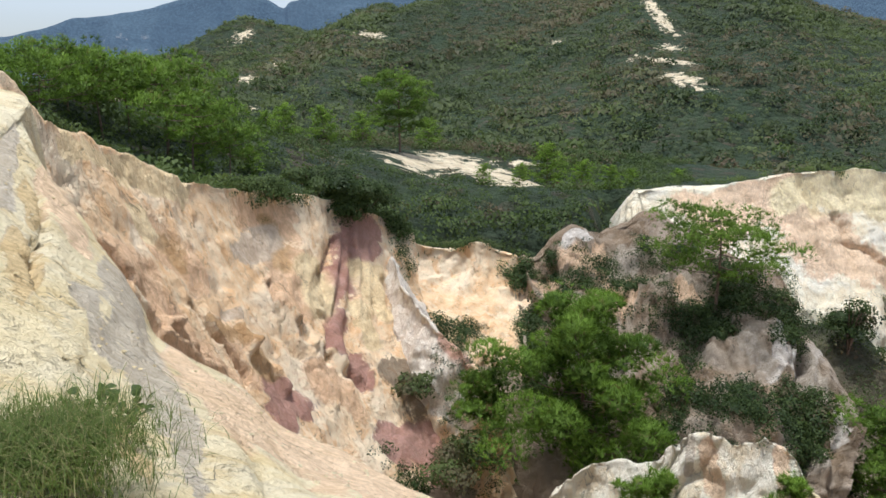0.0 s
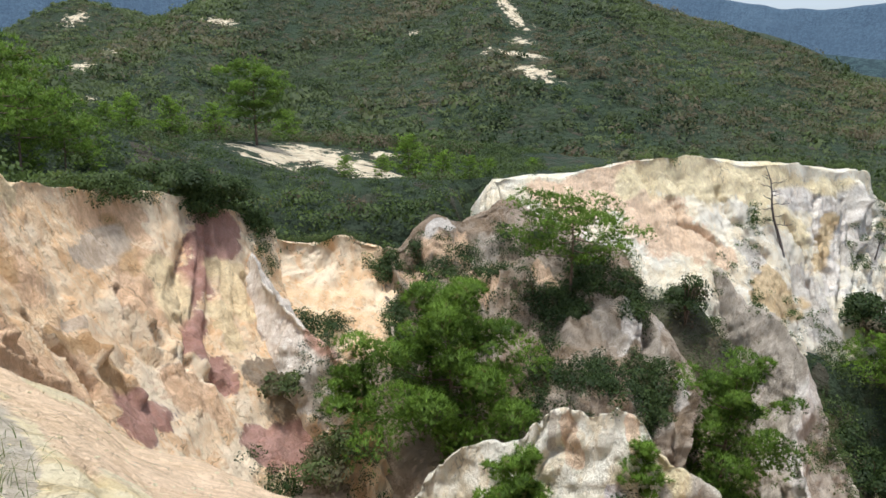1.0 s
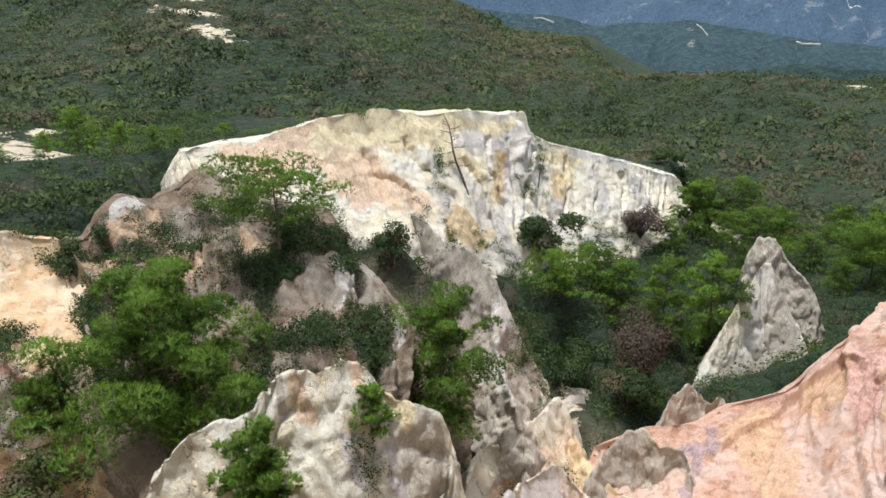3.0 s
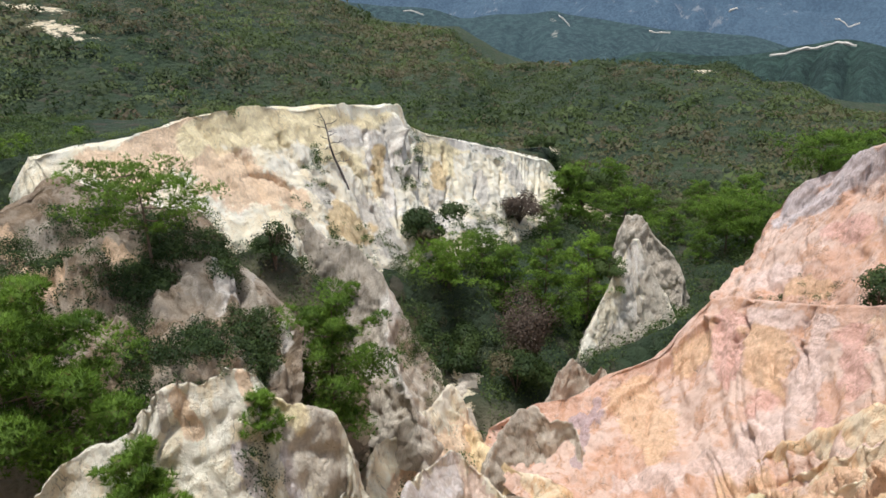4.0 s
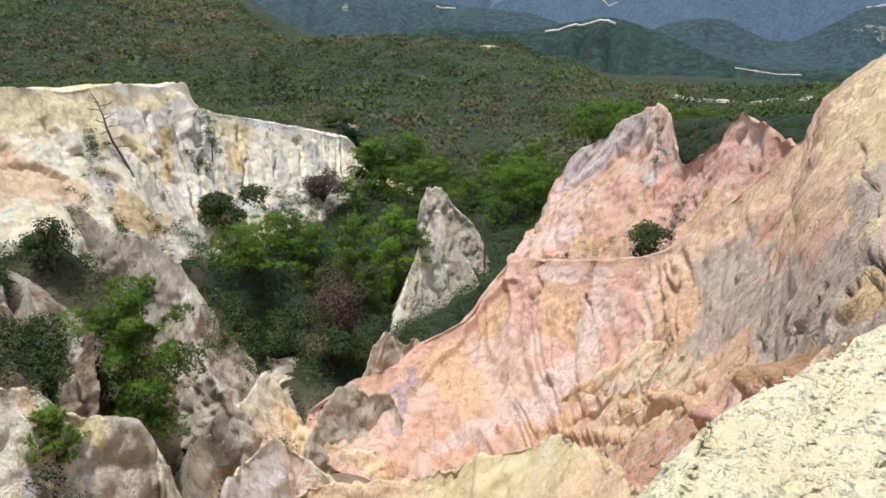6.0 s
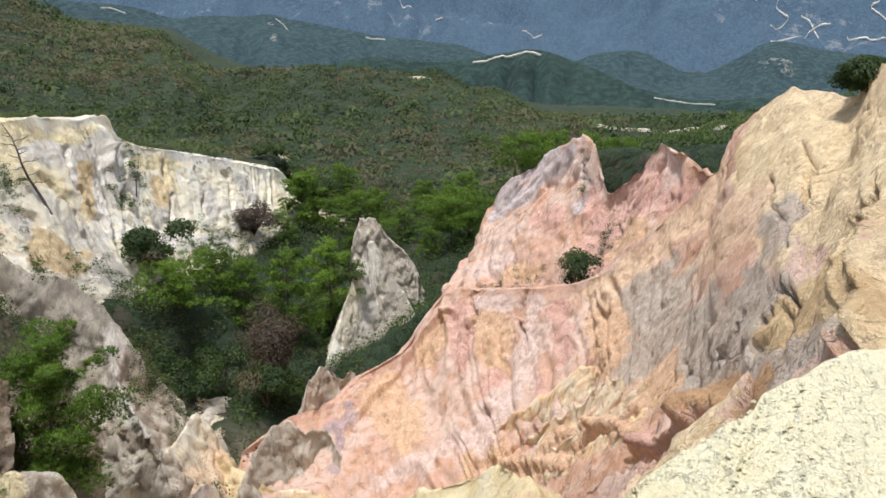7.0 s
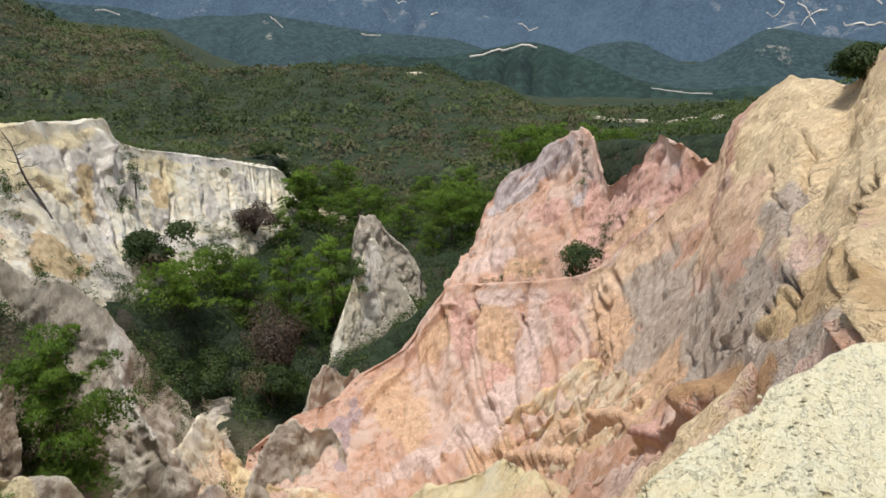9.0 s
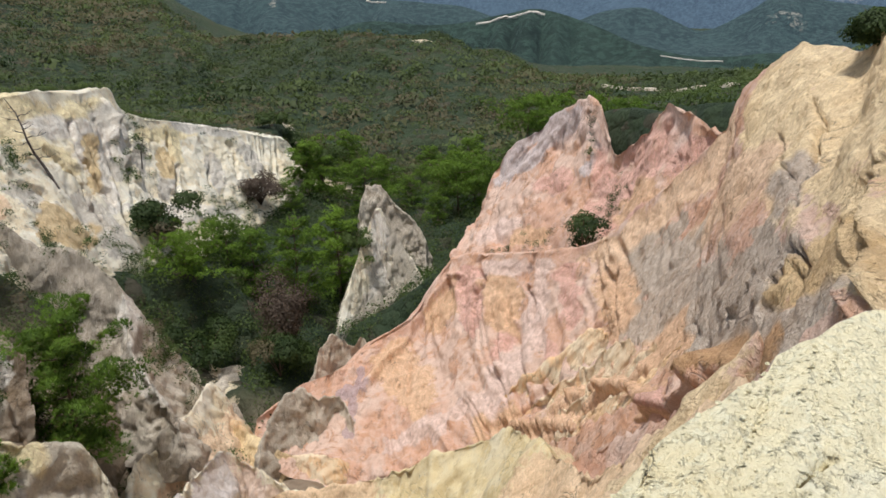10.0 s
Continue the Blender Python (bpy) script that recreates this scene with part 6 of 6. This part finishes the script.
more(pine_at((84.8, 44.0, 7.6, 9.8, 10.6), 0.12, density=22, needle=0.42, label="dark green pine in the upper ravine", light=0.4), "pines in the ravine",
     [(87.7, 50.3, 9.9, 4.9, 7.8), (98.5, 47.0, 7.5, 6.3, 8.4), (92.6, 39.8, 8.2, 5.0, 7.8), (108.8, 59.0, 6.5, 9.0, 9.5), (110.9, 44.1, 6.8, 6.7, 9.2), (107.9, 36.0, 7.1, 8.9, 8.7), (107.6, 64.9, 7.8, 6.7, 8.5), (72.3, 48.3, 12.6, 3.5, 6.0), (82.3, 31.5, 9.6, 3.2, 6.1)])
more(pine_at((77.2, 18.2, 22.7, 5.7, 8.0), 0.25, "flat", 22, 0.42, label="dark pine behind the pink ridge", light=0.4), "pines behind the pink ridge",
     [(87.5, 17.7, 20.4, 6.8, 6.8), (67.1, 6.2, 27.5, 2.0, 5.1), (78.6, 10.4, 21.9, 6.3, 4.7), (93.8, 30.0, 8.2, 13.6, 7.5), (75.0, 5.2, 22.9, 4.9, 3.8)])
# pines of the high ground
more(pine_at((-25.7, 47.4, 37.8, 4.8, 5.9), 0.5, "flat", 15, 0.4, label="dark green pine in a small wood above the cliff", light=0.45), "pines of the wood above the cliff",
     [(-28.1, 46.0, 39.0, 3.2, 5.0), (-24.1, 41.5, 36.1, 5.4, 4.4), (-23.1, 46.5, 35.9, 5.6, 5.2), (-23.7, 51.8, 36.1, 5.2, 5.2), (-20.2, 50.0, 34.6, 7.1, 5.4), (-16.6, 45.0, 33.2, 5.9, 4.4), (-29.3, 56.8, 37.4, 4.9, 5.9), (-26.1, 60.6, 35.3, 6.0, 6.1), (-19.0, 54.8, 35.0, 2.9, 4.4), (-28.0, 41.4, 37.8, 4.0, 4.6), (-15.0, 47.6, 32.7, 4.5, 3.3)])
pine_at((-5.3, 83.8, 31.3, 10.0, 8.1), 0.3, "flat", 22, 0.42, label="lone spreading pine on the high ground", light=0.45, lean=(0.05, 0))
more(pine_at((11.8, 76.8, 28.1, 4.9, 5.2), 0.06, density=26, needle=0.38, label="low bright green pine on the high ground", light=0.75), "low pines on the high ground",
     [(16.7, 67.5, 29.1, 2.6, 4.1), (14.8, 72.0, 28.2, 3.5, 4.3), (27.4, 78.8, 27.5, 2.4, 4.9), (21.4, 76.4, 28.0, 2.2, 4.0), (-15.8, 90.6, 31.8, 4.8, 5.4), (-16.4, 63.8, 35.0, 1.6, 4.4), (4.0, 67.3, 29.7, 1.7, 2.3), (-19.9, 85.7, 32.4, 4.7, 4.4), (-1.9, 94.8, 30.5, 4.0, 4.0), (-11.2, 95.2, 31.1, 4.5, 4.8), (-17.5, 48.8, 33.5, 2.4, 3.0), (-14.8, 51.7, 32.9, 1.8, 2.7), (8.1, 71.0, 29.3, 1.7, 3.0)])
# shrubs
bush_at((94.5, 60.9, 9.2, 11.7, 5.7), 60, 0.3, "dark green shrub at the head of the ravine", light=0.3)
bush_at((91.7, 63.3, 19.5, 2.1, 5.7), 60, 0.3, "green shrub behind the end of the white cliff", light=0.45)
bush_at((97.9, 58.8, 6.6, 12.9, 6.8), 60, 0.3, "rounded shrub at the head of the ravine", light=0.6)
bush_at((-7.6, 40.4, 32.9, 1.9, 5.2), 150, 0.16, "low creeping dark green shrub over the cliff edge", light=0.3)
bush_at((-5.0, 42.8, 31.6, 2.3, 5.4), 150, 0.16, "creeping dark green shrub hanging over the cliff edge", light=0.25)
bush_at((47.3, 33.0, 8.1, 8.8, 6.7), 60, 0.2, "dry brown leafless bush on the ravine bed", TWIGS, twiggy=26, light=0.4)
bush_at((69.0, 50.4, 14.6, 3.9, 6.6), 50, 0.26, "reddish brown bush below the white cliff", TWIGS, twiggy=16, light=0.3)
bush_at((49.1, 46.9, 17.4, 5.0, 6.4), 70, 0.26, "dark green shrub at the foot of the white cliff", light=0.2)
bush_at((61.9, 33.0, 12.9, 3.0, 3.7), 90, 0.22, "pale green leafy shrub against the rock spike", light=0.98)
bush_at((43.4, 31.6, 8.4, 4.5, 6.5), 90, 0.22, "dense dark green shrub on the ravine bed", light=0.3)
bush_at((41.4, 37.6, 9.6, 3.4, 6.7), 90, 0.22, "dark leafy shrub shading the ravine bed", light=0.15)
bush_at((36.3, 37.0, 13.8, 2.4, 4.3), 90, 0.22, "dark shrub low in the ravine", light=0.2)
bush_at((48.3, 6.8, 20.4, 4.5, 3.0), 110, 0.2, "green shrub in a cleft of the pink ridge", light=0.25)
bush_at((28.6, -6.4, 36.9, 3.0, 2.9), 900, 0.11, "dark bush on the crest of the yellow slope", light=0.05)
bush_at((1.0, 30.0, 20.2, 3.1, 4.3), 130, 0.16, "grey-green creeping shrub under the orange cliff", HILL_SCRUB, light=0.7, dry=0.2)
bush_at((-1.8, 33.9, 23.2, 1.4, 2.8), 130, 0.16, "grey twiggy shrub under the orange cliff", HILL_SCRUB, light=0.5, dry=0.4)
bush_at((47.0, 46.1, 17.5, 4.9, 4.5), 80, 0.24, "dark shrub before the white cliff", light=0.15)
bush_at((26.1, 40.8, 22.8, 4.3, 2.9), 100, 0.2, "dark green shrub in a cleft below the cliff", light=0.25)


def grow_on(name, face, number, patches, radius, label, light_dry=0.12, lift=0.1):
    """Small plants that cling to a rock face in patches: column, depth, half width, half height."""
    pos, su, vv = SURFACE[face]
    chance = np.zeros(vv.shape)
    for u, v, ru, rv in patches:
        chance = np.maximum(chance, np.clip(1.3 - np.hypot((su - u) / ru, (vv - v) / rv), 0, 1))
    chance *= np.clip(0.35 + noise3(pos / 1.8, 91), 0, 1)
    flat = chance.ravel() / chance.sum()
    pick = rng.choice(flat.size, number, p=flat)
    p = pos.reshape(-1, 3)[pick]
    rad = rng.uniform(0.4, 1.0, number) * radius
    scrub(name, p[:, 0], p[:, 1], rad, 60, rad * 0.21, SCRUB, label, z=p[:, 2] + lift, dry=light_dry)


grow_on("brown_slope_scrub", "cliff_brown", 2200, [(9.6, 0.65, 0.7, 0.35), (4.4, 0.35, 0.8, 0.2), (3.6, 0.6, 1.4, 0.4), (2.2, 0.8, 1.2, 0.2), (6.5, 0.55, 1.3, 0.5), (7.6, 0.3, 0.9, 0.3), (5.0, 0.75, 1.6, 0.25), (8.8, 0.15, 0.5, 0.25), (0.6, 0.6, 0.8, 0.5), (7.5, 0.9, 1.5, 0.2), (1.8, 0.15, 0.5, 0.1)], 0.72, "clinging dark green scrub on the brown slope", 0.25)
grow_on("rim_scrub", "cliff_alcove", 260, [(2.5, -0.3, 2.5, 0.3), (4.3, 0.4, 0.6, 0.5), (2.0, 0.98, 1.5, 0.12)], 0.7, "fern and shrub fringe round the alcove")
grow_on("orange_rim_scrub", "cliff_orange", 420, [(4, -0.7, 3, 0.4), (8.5, -0.4, 2.6, 0.45), (10.2, -0.1, 0.8, 0.3), (10.0, 1.0, 1.2, 0.12)], 0.6, "green fringe of scrub along the cliff top")
grow_on("creeping_rim_scrub", "cliff_orange", 420, [(8.25, 0.01, 0.7, 0.07), (8.96, 0.02, 0.7, 0.09), (9.70, 0.01, 0.6, 0.12), (7.6, -0.15, 0.9, 0.2), (8.7, -0.12, 0.9, 0.2)], 0.75, "grey-green creeping shrub spilling over the cliff edge", 0.3, 0.3)
grow_on("white_cliff_scrub", "cliff_white", 620, [(6.6, 0.6, 0.4, 0.3), (4.2, 0.85, 0.8, 0.2), (10.0, 0.2, 0.25, 0.3), (11.5, 0.05, 0.5, 0.08), (11.2, 0.85, 1.2, 0.2), (5.2, 0.01, 0.5, 0.06), (3.0, -0.35, 3.0, 0.2), (8.0, -0.4, 4.0, 0.2), (12.0, -0.15, 2.5, 0.15), (7.8, 0.95, 1.5, 0.1), (9.2, 0.6, 0.4, 0.3)], 0.7, "sparse dark scrub on the white cliff", 0.3)
grow_on("rib_grey_scrub", "rib_grey", 260, [(1.0, -0.3, 1.5, 0.4), (3.0, -0.6, 1.5, 0.4), (1.5, 0.3, 0.8, 0.15)], 0.6, "dark scrub in the cleft beside the grey rib")
grow_on("fin_scrub", "rock_fin_front", 90, [(7.0, 0.25, 0.6, 0.25), (6.2, -0.25, 0.8, 0.3)], 0.5, "small green plants on the white fin")
grow_on("rib_white_scrub", "rib_white", 200, [(3.2, 0.3, 1.2, 0.5), (3.0, -0.4, 1.5, 0.5)], 0.55, "creeping green growth below the white rib")
grow_on("pink_ridge_scrub", "ridge_pink_upper", 120, [(5.3, 0.95, 3.0, 0.15), (11.6, 0.6, 0.8, 0.3), (8.4, 0.25, 0.6, 0.2)], 0.5, "small grey-green plants on the pink ridge", 0.4)
# undergrowth between the ribs
x, y = polar_points(1500, (4, 50), (34, 62))
keep = (rim_distance(x, y) < -2) & (bare_at(x, y) < 0.2)
x, y = x[keep], y[keep]
rad = rng.uniform(0.4, 1.1, len(x))
scrub("gully_scrub", x, y, rad, 70, rad * 0.16, SCRUB, "dark undergrowth in the clefts between the ribs", dry=0.2)


# ---------------------------------------------------------------- close to the camera
def grass_tuft(name, at, width, depth, blades, length, label):
    """A bank of long bending grass."""
    root_xy = rng.normal(size=(blades, 2)) * np.array([width, depth]) * 0.45
    x, y = at[0] + root_xy[:, 0], at[1] + root_xy[:, 1]
    z = np.array([ground_at(a, b) for a, b in zip(x[::12], y[::12])]).repeat(12)[:blades]
    base = np.stack([x, y, np.minimum(z, at[2] + 0.25)], 1)
    az = rng.uniform(0, 6.28, blades)
    ln = length * rng.uniform(0.5, 1.15, blades)
    droop = rng.uniform(0.5, 1.15, blades)
    wind = np.stack([np.cos(az), np.sin(az), 0 * az], 1)
    w = np.stack([-np.sin(az), np.cos(az), 0 * az], 1) * (0.0024 * rng.uniform(0.6, 1.3, blades))[:, None]
    s = np.array([0.0, 0.35, 0.7, 1.0])
    mid = base[:, None] + wind[:, None] * (ln * droop)[:, None, None] * (s ** 1.7)[None, :, None] + np.array([0, 0, 1.0]) * (ln[:, None] * (s[None] - 0.55 * droop[:, None] * s[None] ** 2.4))[..., None]
    taper = np.array([1.0, 0.85, 0.55, 0.08])
    left, right = mid - w[:, None] * taper[None, :, None], mid + w[:, None] * taper[None, :, None]
    v = np.stack([left, right], 2).reshape(-1, 3)
    k = np.arange(blades)[:, None] * 8 + np.array([0, 2, 4])[None]
    f = np.stack([k, k + 1, k + 3, k + 2], -1).reshape(-1, 4)
    t = np.repeat(np.c_[rng.uniform(0, 1, blades), np.where(rng.uniform(0, 1, blades) < 0.18, 0.8, 0), np.zeros(blades)], 8, 0)
    ob = mesh_object(name, v, f, GRASS, colours=t, layer="tint", smooth_faces=True)
    return tagged(ob, label, "grass", kind="stuff")


grass_tuft("grass_bank", (-2.1, 3.1, 38.0), 0.6, 0.5, 9000, 0.2, "thick green grass bank on the yellow slope")


def leafy_sprig(name, at, leaves, label):
    """A low shrub of a few stems with broad oval leaves."""
    root = new(name)
    lm = None
    for k in range(5):
        az = k * 1.3
        s = np.linspace(0, 1, 5)
        path = np.stack([np.cos(az) * 0.16 * s, np.sin(az) * 0.16 * s, 0.26 * s], 1)
        mesh_object("stem", *tube(path, 0.006 * (1.2 - s), 5), BARK, root)
        for q in range(leaves // 5):
            u = 0.3 + 0.7 * q / (leaves // 5)
            p = np.array([np.interp(u, s, path[:, a]) for a in range(3)])
            if lm is None:
                a = np.linspace(0, 1, 6)
                wd = 0.034 * np.sin(np.pi * a ** 0.8) + 0.001
                v = np.concatenate([np.stack([a * 0.085, -wd, 0.012 * np.sin(a * 3)], 1), np.stack([a * 0.085, wd, 0.012 * np.sin(a * 3)], 1)])
                f = np.stack([np.arange(5), np.arange(1, 6), np.arange(7, 12), np.arange(6, 11)], 1)
                leaf = mesh_object("leaf", v, f, SCRUB, root, colours=np.tile([0.5, 0, 0], (12, 1)), layer="tint")
                lm = leaf.data
            else:
                leaf = new("leaf", lm)
                leaf.parent = root
            leaf.matrix_basis = pose(*p, rng.uniform(-25, 25), rng.uniform(-50, 10), math.degrees(az) + rng.uniform(-90, 90))
    root.matrix_basis = pose(*at)
    return tagged(root, label, "shrub")


leafy_sprig("leafy_shrub", (-2.2, 4.3, 37.6), 40, "low shrub with broad green leaves beside the grass")
leafy_sprig("leafy_shrub", (-2.5, 4.4, 37.6), 30, "small broad-leaved shrub rooted in the yellow slope")


def crumbs(name, face, number, size, material, label, low=0.0, high=0.95):
    """Loose crumbs of weathered rock lying on a face."""
    pos, su, vv = SURFACE[face]
    ok = np.flatnonzero(((vv > low) & (vv < high)).ravel())
    p = pos.reshape(-1, 3)[rng.choice(ok, number)] + rng.normal(size=(number, 3)) * np.array([0.015, 0.015, 0.0])
    base = np.array([[1, 0, 0], [-1, 0, 0], [0, 1, 0], [0, -1, 0], [0, 0, 1], [0, 0, -1.0]])
    tri = np.array([[0, 2, 4], [2, 1, 4], [1, 3, 4], [3, 0, 4], [2, 0, 5], [1, 2, 5], [3, 1, 5], [0, 3, 5]])
    r = size * rng.uniform(0.35, 1.3, number) ** 1.6
    v = base[None] * (r[:, None, None] * rng.uniform(0.6, 1.2, (number, 6, 1))) * np.array([1, 1, 0.6])
    a = rng.uniform(0, 6.28, number)
    rot = np.stack([np.stack([np.cos(a), -np.sin(a), 0 * a], 1), np.stack([np.sin(a), np.cos(a), 0 * a], 1), np.stack([0 * a, 0 * a, 1 + 0 * a], 1)], 1)
    v = np.einsum("nij,nkj->nki", rot, v) + p[:, None]
    f = (np.arange(number)[:, None, None] * 6 + tri[None]).reshape(-1, 3)
    ob = mesh_object(name, v.reshape(-1, 3), f, material, colours=np.zeros((number * 6, 4)), smooth_faces=False)
    return tagged(ob, label, "gravel", kind="stuff")


crumbs("ledge_crumbs", "ledge_cream", 9000, 0.016, CRUMB_ROCK, "loose cream crumbs of weathered rock on the ledge")
crumbs("slope_crumbs", "slope_yellow", 900, 0.03, YELLOW_ROCK, "small pale stones on the yellow slope")
